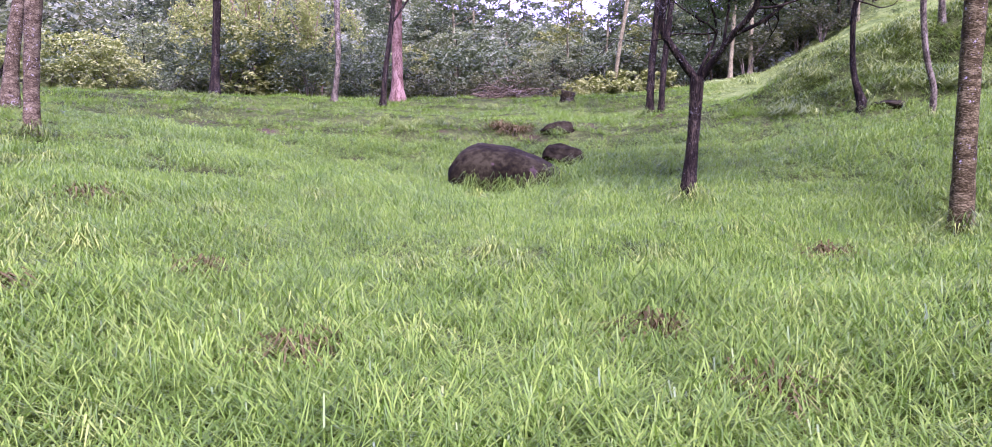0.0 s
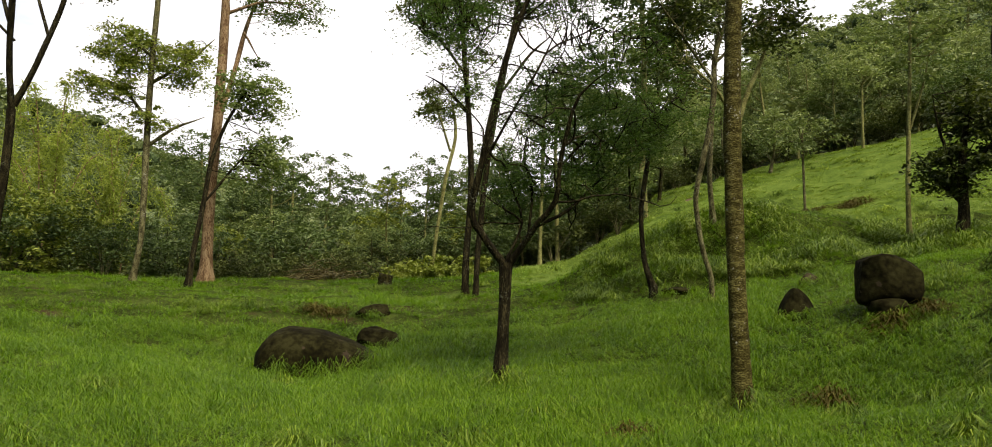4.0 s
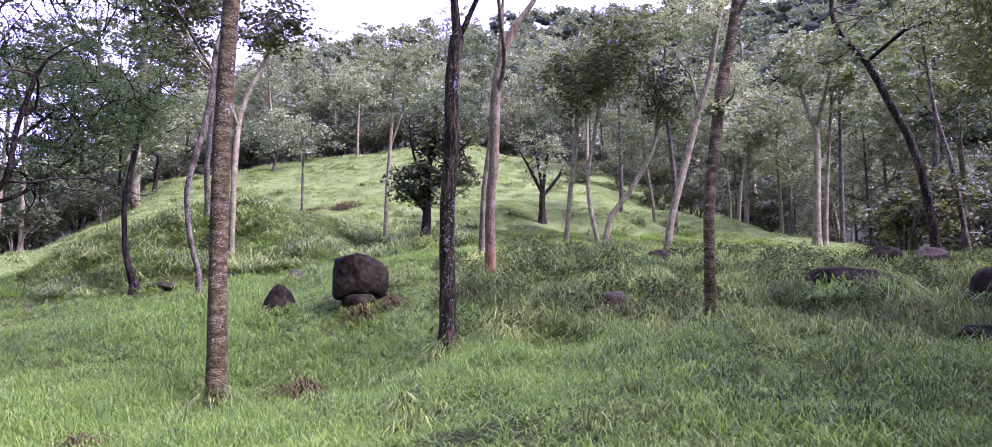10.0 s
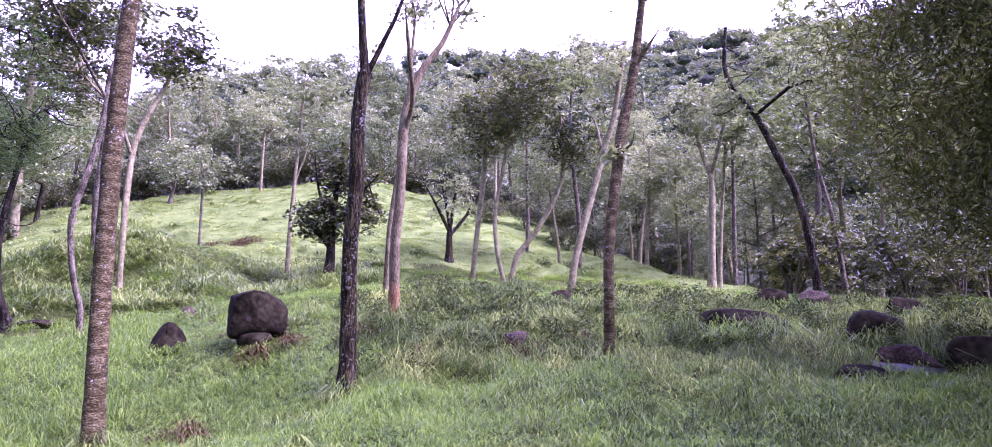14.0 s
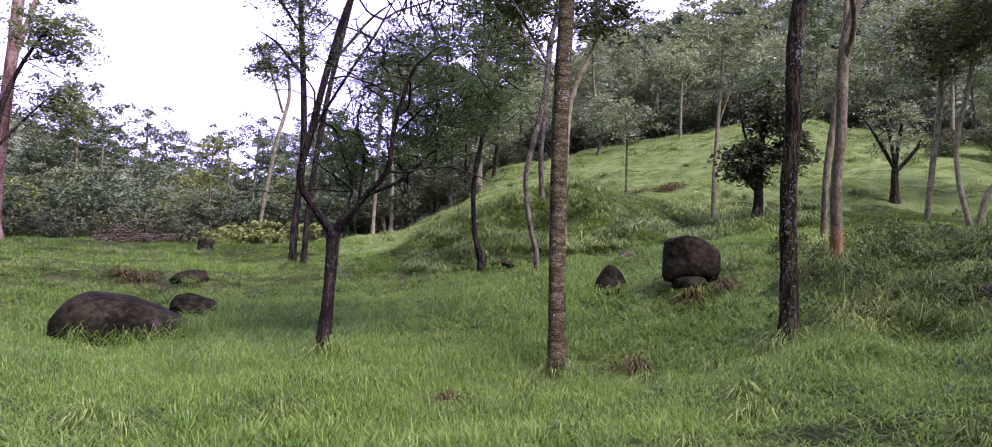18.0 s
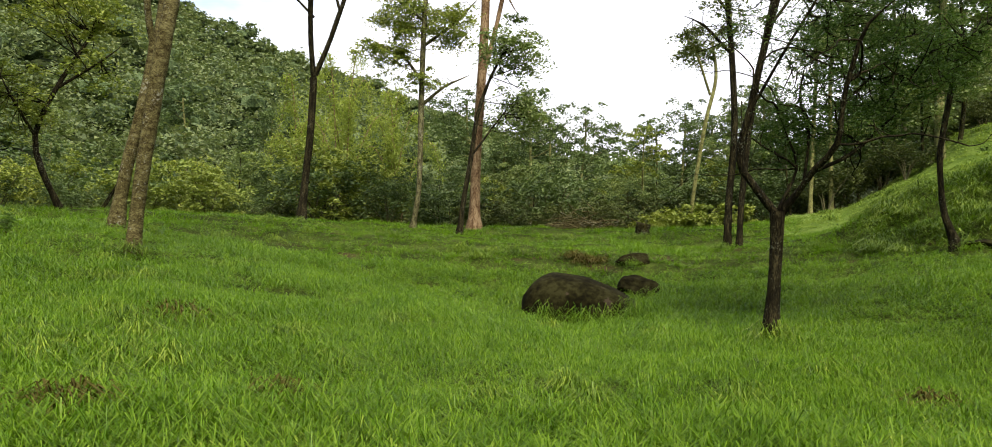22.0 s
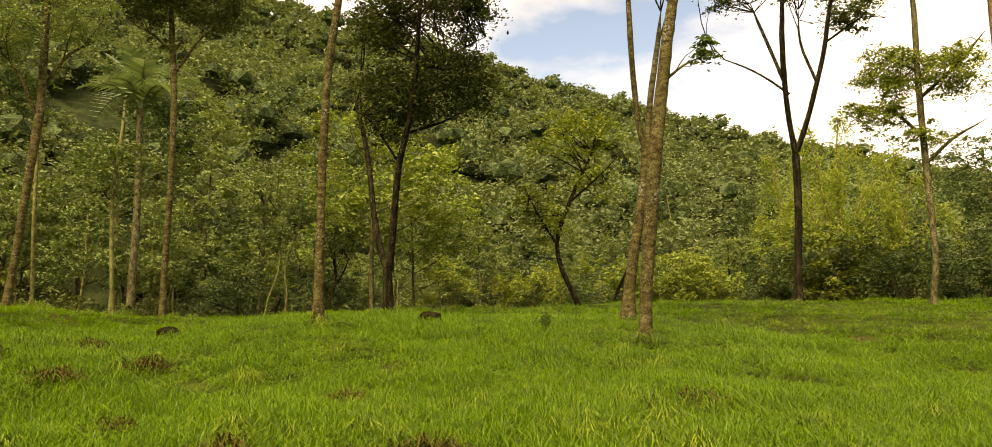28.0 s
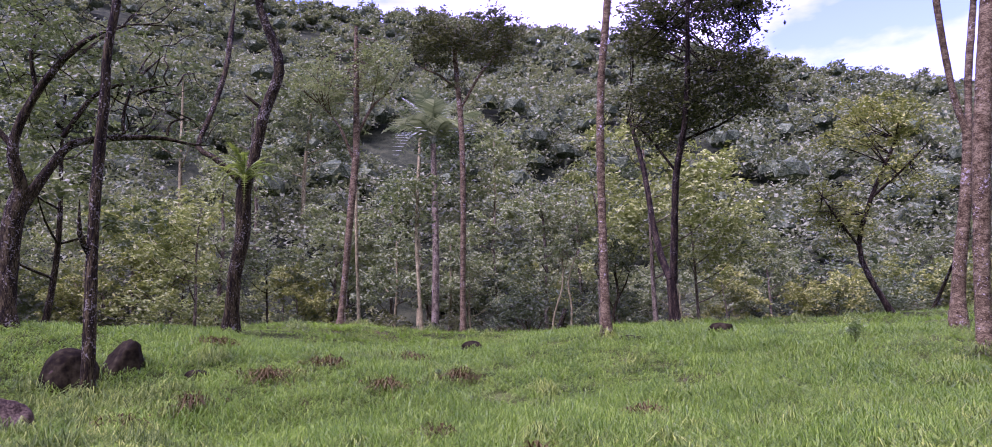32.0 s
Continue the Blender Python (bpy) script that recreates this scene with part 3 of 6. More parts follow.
add_tree("slim dark tree beside a taller one at the field edge", 5, 21.94, 1.76, "bark_black", "leaf_deep", 0.120, (0.0, 0.0, 0.084), (0.06, 1.32, 0.085), (0.25, 3.23, 0.086), (0.54, 5.18, 0.077), (0.93, 7.17, 0.078), (1.33, 9.2, 0.059), (1.54, 10.85, 0.05))
add_limb((0.73, 6.17, 0.048), (1.71, 7.57, 0.039), (2.51, 8.39, 0.029))
add_crown(1.73, 9.61, 1.3, 1.5, 0.6)
add_tree("thin pale leaning tree with a small feathery crown", 5.21, 31.57, 2.48, "bark_pale", "leaf_mid", 0.120, (0.0, 0.0, 0.08), (0.25, 2.07, 0.081), (0.65, 4.54, 0.082), (1.05, 6.36, 0.069), (0.9, 7.91, 0.055))
add_limb((0.83, 5.66, 0.055), (0.22, 7.33, 0.041), (-0.34, 8.16, 0.028))
add_crown(0.49, 7.9, 1.24, 1.1, 0.9)
add_tree("straight reddish-brown trunk in front of the forest", 10.95, 34.29, 3.51, "bark_pale", "leaf_haze", 0.170, (0.0, 0.0, 0.091), (0.08, 2.35, 0.091), (0.2, 5.15, 0.081), (0.28, 7.35, 0.058))
add_crown(0.44, 7.35, 1.71, 1.86, 0.9)
add_tree("straight reddish-brown trunk in front of the forest", 12.08, 34.97, 3.62, "bark_pale", "leaf_haze", 0.170, (0.0, 0.0, 0.105), (-0.0, 2.35, 0.095), (-0.03, 5.55, 0.083), (0.06, 7.82, 0.060))
add_crown(0.54, 8.29, 1.75, 2.07, 0.9)
add_tree("tall slim tree with an open light-green crown", -5.33, 26.47, 2.29, "bark_grey", "leaf_bright", 0.116, (0.0, 0.0, 0.102), (0.2, 1.36, 0.093), (0.23, 3.02, 0.104), (0.23, 4.71, 0.105), (0.27, 7.3, 0.095), (0.36, 9.53, 0.086), (0.34, 10.87, 0.043))
add_limb((0.24, 4.5, 0.063), (1.03, 5.22, 0.053), (2.01, 5.77, 0.032))
add_limb((0.26, 5.36, 0.063), (-0.64, 6.53, 0.042), (-1.74, 6.6, 0.031))
add_limb((0.26, 6.65, 0.063), (1.24, 7.44, 0.054), (2.21, 8.49, 0.044))
add_limb((0.29, 7.53, 0.053), (-0.53, 8.05, 0.042), (-1.1, 8.39, 0.031))
add_crown(-1.05, 6.32, 1.29, 0.67, 1.6)
add_crown(-0.46, 7.63, 1.2, 1.05, 2.0)
add_crown(1.14, 7.32, 1.18, 0.97, 1.6)
add_crown(0.06, 5.55, 1.36, 0.63, 0.7)
add_tree("dark slender tree at the field edge", -3.53, 25.76, 2.16, "bark_black", "leaf_mid", 0.129, (0.0, 0.0, 0.101), (0.11, 1.05, 0.091), (0.36, 2.7, 0.082), (0.56, 4.18, 0.073), (1.0, 5.49, 0.052), (1.47, 6.4, 0.042))
add_limb((0.36, 2.7, 0.041), (1.44, 4.24, 0.032), (2.22, 5.17, 0.021))
add_crown(1.67, 6.32, 1.38, 0.96, 1.8)
add_crown(1.99, 4.28, 1.22, 1.06, 1.5)
add_tree("tall straight tree with reddish-brown peeling bark", -3.26, 27.81, 2.43, "bark_red", "leaf_dark", 0.137, (-0.0, 0.0, 0.23), (0.02, 2.25, 0.188), (0.13, 4.74, 0.179), (0.25, 7.29, 0.17), (0.3, 10.13, 0.149), (0.28, 12.3, 0.104))
add_limb((0.2, 5.66, 0.101), (0.67, 7.57, 0.091), (0.94, 9.03, 0.081), (1.23, 10.27, 0.058), (1.64, 11.56, 0.035))
add_limb((0.27, 9.65, 0.069), (1.68, 10.1, 0.047), (2.82, 10.02, 0.036))
add_limb((0.94, 9.03, 0.046), (1.52, 8.15, 0.035))
add_crown(2.47, 10.4, 2.01, 1.24, 0.7)
add_crown(1.47, 8.02, 0.41, 0.35, 0.6)
add_crown(0.51, 11.98, 1.62, 1.04, 0.6)
add_tree("dark tree with a V-shaped fork and sparse top leaves", -9.04, 25.44, 2.62, "bark_black", "leaf_deep", 0.137, (0.0, 0.0, 0.147), (0.12, 1.55, 0.127), (0.25, 3.26, 0.128), (0.29, 4.9, 0.129))
add_limb((0.29, 4.9, 0.097), (0.14, 6.37, 0.087), (0.13, 8.2, 0.088), (0.23, 9.58, 0.067), (0.39, 11.2, 0.045))
add_limb((0.12, 7.51, 0.066), (-0.38, 9.22, 0.056), (-0.8, 10.72, 0.045))
add_limb((0.34, 5.01, 0.097), (0.84, 6.28, 0.086), (1.37, 8.0, 0.076), (1.64, 9.32, 0.065), (2.0, 10.87, 0.044))
add_limb((0.25, 7.04, 0.044), (-0.87, 8.13, 0.033), (-2.12, 8.92, 0.023))
add_limb((1.12, 7.36, 0.054), (0.75, 9.02, 0.044), (0.79, 10.41, 0.033))
add_limb((1.48, 8.66, 0.043), (2.66, 9.36, 0.032), (3.41, 9.22, 0.021))
add_crown(-1.97, 11.32, 0.92, 1.04, 0.7)
add_crown(2.5, 9.79, 1.5, 0.91, 0.9)
add_crown(0.72, 11.37, 1.45, 0.89, 0.7)
add_tree("tall straight tree with pale brown ringed bark", -7.6, 12.93, 1.39, "bark_tan", "leaf_dark", 0.136, (0.0, 0.0, 0.121), (0.08, 1.11, 0.122), (0.21, 2.34, 0.136), (0.36, 3.6, 0.137), (0.55, 4.88, 0.126), (0.73, 6.06, 0.115), (0.93, 7.13, 0.103), (1.2, 8.77, 0.078))
add_limb((0.6, 5.14, 0.032), (1.01, 5.5, 0.025), (1.58, 5.85, 0.019))
add_limb((0.84, 6.86, 0.039), (0.12, 7.78, 0.033), (-0.64, 8.3, 0.027))
add_crown(1.24, 5.75, 0.41, 0.32, 0.8)
add_crown(-1.31, 8.13, 0.94, 1.03, 0.4)
add_crown(1.13, 9.78, 1.45, 1.19, 0.8)
add_tree("slim forked tree with pale brown bark", -9.16, 14.91, 1.97, "bark_tan", "leaf_dark", 0.136, (-0.0, 0.0, 0.136), (0.12, 1.0, 0.13), (0.34, 2.15, 0.116), (0.51, 3.18, 0.102), (0.57, 3.86, 0.088))
add_limb((0.56, 3.78, 0.066), (0.43, 4.55, 0.067), (0.36, 5.64, 0.067), (0.34, 6.91, 0.061), (0.34, 8.53, 0.046))
add_limb((0.6, 3.85, 0.066), (0.78, 5.3, 0.074), (1.05, 6.84, 0.068), (1.21, 7.95, 0.053))
add_crown(0.63, 9.83, 1.16, 1.24, 0.7)
add_tree("crooked young tree with sparse yellow-green leaves", -13.8, 19.63, 2.54, "bark_black", "leaf_bright", 0.110, (0.0, 0.0, 0.08), (-0.46, 1.05, 0.08), (-0.63, 1.97, 0.071), (-0.19, 3.29, 0.061), (0.43, 4.56, 0.051), (0.8, 5.34, 0.031))
add_limb((-0.6, 1.87, 0.04), (-1.22, 2.91, 0.031), (-1.6, 3.76, 0.021))
add_limb((-0.19, 3.29, 0.041), (0.86, 4.08, 0.031), (1.49, 4.68, 0.02))
add_crown(-1.21, 3.02, 1.02, 1.33, 0.9)
add_crown(0.09, 5.54, 1.86, 0.98, 1.1)
add_crown(0.65, 3.88, 1.22, 0.81, 0.6)
add_tree("dark twin-trunked tree with a dense dark crown", -15.18, 13.03, 2.28, "bark_black", "leaf_deep", 0.116, (0.0, 0.0, 0.124), (-0.04, 0.86, 0.124), (-0.05, 1.11, 0.116))
add_limb((-0.05, 1.11, 0.1), (-0.25, 1.69, 0.092), (-0.43, 2.71, 0.084), (-0.57, 4.08, 0.076), (-0.75, 5.13, 0.068), (-1.05, 6.55, 0.052))
add_limb((0.01, 1.02, 0.1), (0.11, 2.37, 0.092), (0.24, 3.75, 0.085), (0.49, 4.8, 0.077), (0.66, 6.06, 0.069), (0.75, 7.53, 0.053), (0.93, 9.22, 0.036))
add_limb((0.49, 4.8, 0.043), (1.44, 5.18, 0.035), (2.32, 5.75, 0.026))
add_limb((0.66, 6.06, 0.043), (1.8, 7.2, 0.035), (2.7, 7.79, 0.027))
add_limb((0.27, 3.92, 0.034), (-0.44, 4.96, 0.034), (-0.95, 5.3, 0.026))
add_crown(0.11, 5.69, 1.34, 1.21, 1.9)
add_crown(1.8, 6.28, 1.4, 1.23, 2.0)
add_crown(-0.12, 8.33, 1.23, 1.32, 1.9)
add_crown(1.91, 8.7, 1.16, 1.43, 2.0)
add_tree("tall slim straight tree with pale ringed bark", -13.02, 9.3, 2.01, "bark_tan", "leaf_dark", 0.144, (0.0, 0.0, 0.103), (0.01, 1.32, 0.091), (0.03, 2.65, 0.086), (0.06, 4.02, 0.087), (0.14, 5.43, 0.082), (0.34, 7.04, 0.083), (0.5, 8.71, 0.064))
add_crown(0.41, 10.25, 1.36, 1.43, 0.8)
add_tree("tall thin tree with a dark flat crown", -22.68, 10.52, 2.2, "bark_tan", "leaf_deep", 0.116, (0.0, -0.0, 0.105), (0.02, 2.11, 0.097), (0.06, 4.48, 0.098), (0.03, 7.14, 0.1), (-0.11, 9.01, 0.091), (-0.23, 10.71, 0.071))
add_limb((-0.04, 7.75, 0.05), (0.79, 9.15, 0.041), (1.72, 10.18, 0.031))
add_limb((-0.09, 8.59, 0.05), (-0.89, 9.31, 0.04), (-1.54, 9.63, 0.03))
add_crown(-0.72, 10.3, 1.16, 1.11, 1.8)
add_crown(1.07, 10.51, 1.4, 1.25, 1.9)
add_crown(0.11, 8.51, 0.56, 0.51, 0.4)
add_tree("tall thin tree with pale bark at the field edge", -25.99, 7.32, 2.65, "bark_tan", "leaf_mid", 0.116, (0.0, 0.0, 0.113), (0.15, 1.72, 0.115), (0.32, 4.09, 0.127), (0.47, 6.15, 0.13), (0.47, 8.24, 0.111), (0.44, 9.96, 0.092), (0.41, 11.26, 0.062))
add_limb((0.45, 5.94, 0.06), (-0.15, 7.28, 0.05), (-0.7, 8.01, 0.029))
add_limb((0.48, 6.98, 0.06), (1.16, 8.38, 0.051), (1.85, 8.97, 0.031))
add_crown(-0.76, 8.93, 1.18, 1.48, 0.8)
add_crown(1.27, 9.61, 1.25, 1.35, 0.8)
add_tree("thin pale sapling stem at the field edge", -26.28, 8.11, 2.68, "bark_pale", "leaf_mid", 0.153, (0.0, 0.0, 0.059), (-0.12, 2.77, 0.06), (-0.19, 5.42, 0.051), (-0.23, 7.53, 0.031))
add_crown(-0.23, 7.31, 0.71, 1.02, 0.4)
add_tree("thin pale trunk in front of dark undergrowth", -26, 10.4, 2.53, "bark_pale", "leaf_mid", 0.170, (0.0, 0.0, 0.069), (-0.14, 2.05, 0.07), (-0.21, 3.94, 0.059), (-0.11, 5.64, 0.048))
add_crown(-0.11, 5.03, 1.31, 1.31, 0.8)
add_tree("gnarled dark tree with a fern on its twisted trunk", -18.8, 2.73, 2.27, "bark_dark", "leaf_mid", 0.136, (0.0, 0.0, 0.166), (0.03, 1.26, 0.161), (0.18, 2.3, 0.178), (0.16, 3.37, 0.18), (0.32, 4.0, 0.136), (0.58, 5.46, 0.139), (0.89, 6.49, 0.134), (0.71, 7.3, 0.119), (0.37, 8.09, 0.095), (0.21, 9.1, 0.072))
add_limb((0.15, 3.52, 0.075), (-0.57, 4.26, 0.074), (-0.97, 4.58, 0.067), (-0.7, 5.63, 0.068), (-0.43, 6.95, 0.069), (-0.34, 8.3, 0.07), (-0.28, 9.34, 0.047))
add_limb((0.58, 5.46, 0.054), (0.2, 5.74, 0.038), (0.05, 5.88, 0.023))
add_limb((0.34, 8.17, 0.048), (0.78, 9.04, 0.04))
add_crown(0.37, 9.66, 1.53, 0.81, 0.8)
add_tree("dark thin tree with lichen-flecked bark beside boulders", -13, -0.04, 0.86, "bark_dark", "leaf_mid", 0.136, (0.0, 0.0, 0.102), (-0.02, 0.91, 0.093), (-0.06, 1.85, 0.087), (-0.09, 2.81, 0.081), (-0.09, 3.81, 0.082), (-0.07, 4.84, 0.075), (-0.08, 5.57, 0.068), (0.0, 6.46, 0.062), (-0.02, 7.57, 0.047))
add_limb((-0.12, 2.32, 0.040), (-0.26, 2.61, 0.040), (-0.29, 3.09, 0.033))
add_crown(-0.11, 8.87, 1.16, 1.11, 0.8)
add_tree("large dark spreading tree with long crooked limbs", -16.93, -1.54, 2.25, "bark_dark", "leaf_dark", 0.111, (0.0, 0.0, 0.177), (-0.04, 1.03, 0.167), (-0.04, 2.0, 0.181), (0.06, 2.63, 0.159))
add_limb((0.03, 2.2, 0.130), (0.24, 2.66, 0.112), (0.69, 3.54, 0.085), (1.03, 3.81, 0.075), (1.94, 4.04, 0.058), (2.6, 4.14, 0.045), (3.07, 4.1, 0.032), (3.64, 4.14, 0.015))
add_limb((2.6, 4.14, 0.032), (2.64, 4.4, 0.026), (2.85, 4.55, 0.022), (3.1, 4.58, 0.012))
add_limb((1.76, 4.06, 0.040), (1.73, 4.5, 0.034), (1.9, 5.29, 0.028), (2.16, 6.0, 0.018), (2.5, 6.5, 0.012))
add_limb((1.94, 4.92, 0.026), (2.33, 5.15, 0.020), (2.7, 5.2, 0.012))
add_limb((0.06, 2.63, 0.122), (-0.16, 3.49, 0.098), (0.17, 4.57, 0.075), (0.76, 5.5, 0.058), (1.42, 6.06, 0.033))
add_limb((0.66, 3.8, 0.051), (1.16, 4.75, 0.046), (1.84, 5.16, 0.034), (2.42, 5.85, 0.021))
add_limb((0.17, 4.57, 0.05), (-0.01, 5.47, 0.038), (0.14, 6.32, 0.026))
add_limb((-0.16, 3.49, 0.061), (-0.85, 4.39, 0.048), (-1.31, 5.19, 0.03))
add_limb((0.76, 5.5, 0.032), (1.63, 6.69, 0.027), (2.62, 7.08, 0.021))
add_crown(-0.16, 6.11, 1.26, 1.14, 0.5)
add_crown(1.88, 5.59, 1.55, 0.81, 0.35)
add_crown(0.33, 3.88, 0.88, 0.69, 0.25)
add_tree("tall straight tree with dark rough bark", 7.78, 7.05, 0.77, "bark_dark", "leaf_mid", 0.127, (-0.0, -0.0, 0.118), (0.01, 0.9, 0.11), (0.01, 1.93, 0.103), (0.08, 2.88, 0.104), (0.09, 3.77, 0.096), (0.17, 4.35, 0.097))
add_limb((0.17, 4.33, 0.066), (0.13, 4.86, 0.057), (0.09, 5.6, 0.049), (0.05, 6.73, 0.036))
add_limb((0.19, 4.35, 0.044), (0.43, 4.83, 0.035), (0.6, 5.19, 0.026), (0.81, 5.91, 0.018))
add_crown(0.32, 7.04, 0.9, 0.85, 0.8)
add_tree("slender pinkish-barked tree, peeled raw red at its foot", 10.11, 8.17, 1.58, "bark_pink", "leaf_haze", 0.127, (0.0, 0.0, 0.105), (0.0, 0.65, 0.09), (0.01, 1.5, 0.085), (0.09, 2.36, 0.085), (0.13, 3.45, 0.086), (0.26, 4.1, 0.076), (0.49, 4.64, 0.059), (0.79, 5.06, 0.049), (1.11, 5.81, 0.032))
add_limb((0.12, 3.34, 0.043), (0.28, 3.88, 0.043), (0.22, 4.55, 0.038), (0.14, 5.35, 0.027))
add_crown(0.98, 6.4, 1.03, 0.76, 0.7)
add_tree("thin tree with pinkish-brown bark", 12.32, 10.2, 2.38, "bark_pink", "leaf_haze", 0.127, (0.0, 0.0, 0.059), (0.07, 1.34, 0.059), (0.27, 2.68, 0.066), (0.41, 3.76, 0.06), (0.48, 4.85, 0.04), (0.59, 6.24, 0.027))
add_crown(0.54, 6.67, 0.81, 0.95, 0.6)
add_tree("slim leaning tree with brown bark in tall weeds", 9.47, 4.05, 1.02, "bark_brown", "leaf_haze", 0.119, (0.0, 0.0, 0.075), (0.01, 0.78, 0.071), (0.04, 1.63, 0.068), (0.15, 2.48, 0.076), (0.25, 3.17, 0.072), (0.39, 3.77, 0.068), (0.49, 4.29, 0.064), (0.63, 5.26, 0.047))
add_limb((0.46, 4.12, 0.03), (0.87, 4.71, 0.021))
add_limb((0.12, 2.83, 0.021), (0.37, 2.99, 0.017), (0.42, 3.16, 0.013))
add_crown(0.27, 3.02, 0.23, 0.23, 0.5)
add_crown(0.74, 6.19, 0.87, 0.91, 0.8)
add_tree("slim leaning tree on the slope", 19.82, 9.56, 2.69, "bark_pale", "leaf_haze", 0.144, (0.0, 0.0, 0.101), (0.2, 1.15, 0.102), (0.63, 2.63, 0.102), (1.06, 4.13, 0.093), (1.42, 5.26, 0.084), (1.62, 6.4, 0.075), (1.83, 7.54, 0.056))
add_limb((1.06, 4.13, 0.047), (0.86, 5.27, 0.037), (0.5, 5.86, 0.028))
add_crown(1.08, 6.99, 1.32, 1.13, 0.8)
add_tree("dark bent tree leaning over the bank", 17.31, 2.55, 2.09, "bark_dark", "leaf_haze", 0.136, (0.0, 0.0, 0.102), (-0.06, 0.81, 0.089), (-0.17, 1.78, 0.082), (-0.37, 2.63, 0.083), (-0.67, 3.36, 0.077), (-1.04, 4.27, 0.071), (-1.49, 4.91, 0.065), (-1.64, 5.52, 0.051), (-1.56, 6.4, 0.036))
add_limb((-1.04, 4.27, 0.043), (-0.29, 4.75, 0.035), (0.62, 4.91, 0.021))
add_crown(-1.92, 4.82, 0.87, 0.72, 0.6)
add_crown(-0.07, 5.22, 1.32, 0.91, 0.8)
add_tree("slim grey tree beside a bent one", 18.87, 2.2, 2.3, "bark_grey", "leaf_haze", 0.136, (0.0, 0.0, 0.058), (-0.07, 0.99, 0.059), (-0.22, 2.18, 0.052), (-0.41, 3.11, 0.045), (-0.53, 4.65, 0.038), (-0.55, 5.89, 0.03))
add_crown(-0.49, 5.8, 0.98, 0.98, 0.7)
add_tree("small bushy dark tree with dense leaves on the slope", 14.4, 13.88, 2.93, "bark_black", "leaf_deep", 0.137, (0.0, 0.0, 0.138), (0.06, 0.56, 0.122), (0.08, 1.1, 0.106), (0.11, 1.84, 0.082), (0.26, 2.84, 0.058))
add_limb((0.06, 0.85, 0.049), (-0.52, 1.65, 0.041), (-0.83, 2.3, 0.024))
add_limb((0.11, 1.34, 0.049), (0.75, 2.19, 0.041), (1.23, 2.72, 0.025))
add_limb((0.08, 1.18, 0.041), (-0.29, 2.48, 0.033), (-0.38, 3.31, 0.025))
add_crown(-0.17, 1.75, 0.77, 0.9, 2.2)
add_crown(0.42, 3.02, 0.99, 0.82, 2.4)
add_crown(0.87, 1.95, 0.62, 0.74, 2.0)
add_tree("small round tree with bare spreading branches", 22.14, 15.46, 4.18, "bark_dark", "leaf_haze", 0.119, (0.0, 0.0, 0.125), (0.0, 0.69, 0.114), (0.03, 1.14, 0.103))
add_limb((0.03, 1.03, 0.068), (-0.49, 2.06, 0.057), (-0.95, 2.86, 0.034))
add_limb((0.03, 1.1, 0.057), (-0.15, 2.29, 0.057), (-0.38, 3.22, 0.034))
add_limb((0.03, 1.14, 0.068), (0.19, 2.3, 0.057), (0.42, 3.23, 0.034))
add_limb((0.03, 0.96, 0.068), (0.64, 1.72, 0.057), (0.99, 2.54, 0.034))
add_crown(-0.04, 2.41, 1.14, 1.26, 0.6)
add_tree("thin pale tree on the slope", 20.08, 13.14, 3.13, "bark_pale", "leaf_deep", 0.153, (0.0, 0.0, 0.081), (0.19, 1.77, 0.081), (0.4, 3.41, 0.082), (0.49, 5.07, 0.061))
add_crown(0.37, 5.49, 1.44, 1.44, 1.2)
add_tree("thin crooked pale tree on the slope", 19.78, 11.74, 2.96, "bark_pale", "leaf_deep", 0.153, (0.0, 0.0, 0.068), (-0.24, 1.21, 0.068), (-0.27, 2.38, 0.058), (0.03, 3.96, 0.059), (0.24, 5.36, 0.039))
add_crown(0.54, 6.06, 1.58, 1.48, 1.3)
add_tree("thin pale leaning tree on the slope", 20.28, 11.88, 2.99, "bark_pale", "leaf_deep", 0.153, (0.0, 0.0, 0.089), (0.27, 1.03, 0.089), (0.77, 1.63, 0.079), (1.58, 3.03, 0.07), (1.8, 4.24, 0.06), (1.72, 5.47, 0.04))
add_limb((1.69, 3.64, 0.04), (2.4, 4.24, 0.03), (3.01, 4.65, 0.02))
add_crown(2.11, 4.85, 1.31, 1.21, 1.0)
add_tree("thin pale tree with a small crown on the slope", 15.04, 16.05, 3.07, "bark_pale", "leaf_haze", 0.153, (0.0, -0.0, 0.07), (0.03, 1.28, 0.062), (0.12, 2.72, 0.053), (0.25, 4.54, 0.045), (0.32, 5.83, 0.036))
add_limb((0.15, 2.9, 0.027), (0.51, 4.01, 0.027), (0.68, 4.76, 0.018))
add_crown(0.5, 5.48, 1.08, 1.45, 0.8)
add_tree("young tree on the hill slope", 20.43, 27.18, 5.36, "bark_grey", "leaf_haze", 0.170, (0.0, 0.0, 0.053), (0.01, 1.76, 0.053), (0.03, 3.37, 0.04))
add_crown(0.26, 3.53, 1.4, 0.93, 0.9)
add_tree("young tree near the hill crest", 23.97, 34.49, 8.61, "bark_grey", "leaf_haze", 0.204, (0.0, 0.0, 0.081), (0.21, 1.06, 0.065), (0.36, 2.06, 0.049))
add_crown(0.56, 2.41, 1.79, 1.3, 1.0)
add_tree("thin white-barked tree near the hill crest", 28.16, 32.49, 9.6, "bark_pale", "leaf_haze", 0.204, (0.0, 0.0, 0.069), (0.04, 1.65, 0.069), (0.11, 3.43, 0.052))
add_crown(0.36, 4.34, 1.57, 1.57, 0.9)
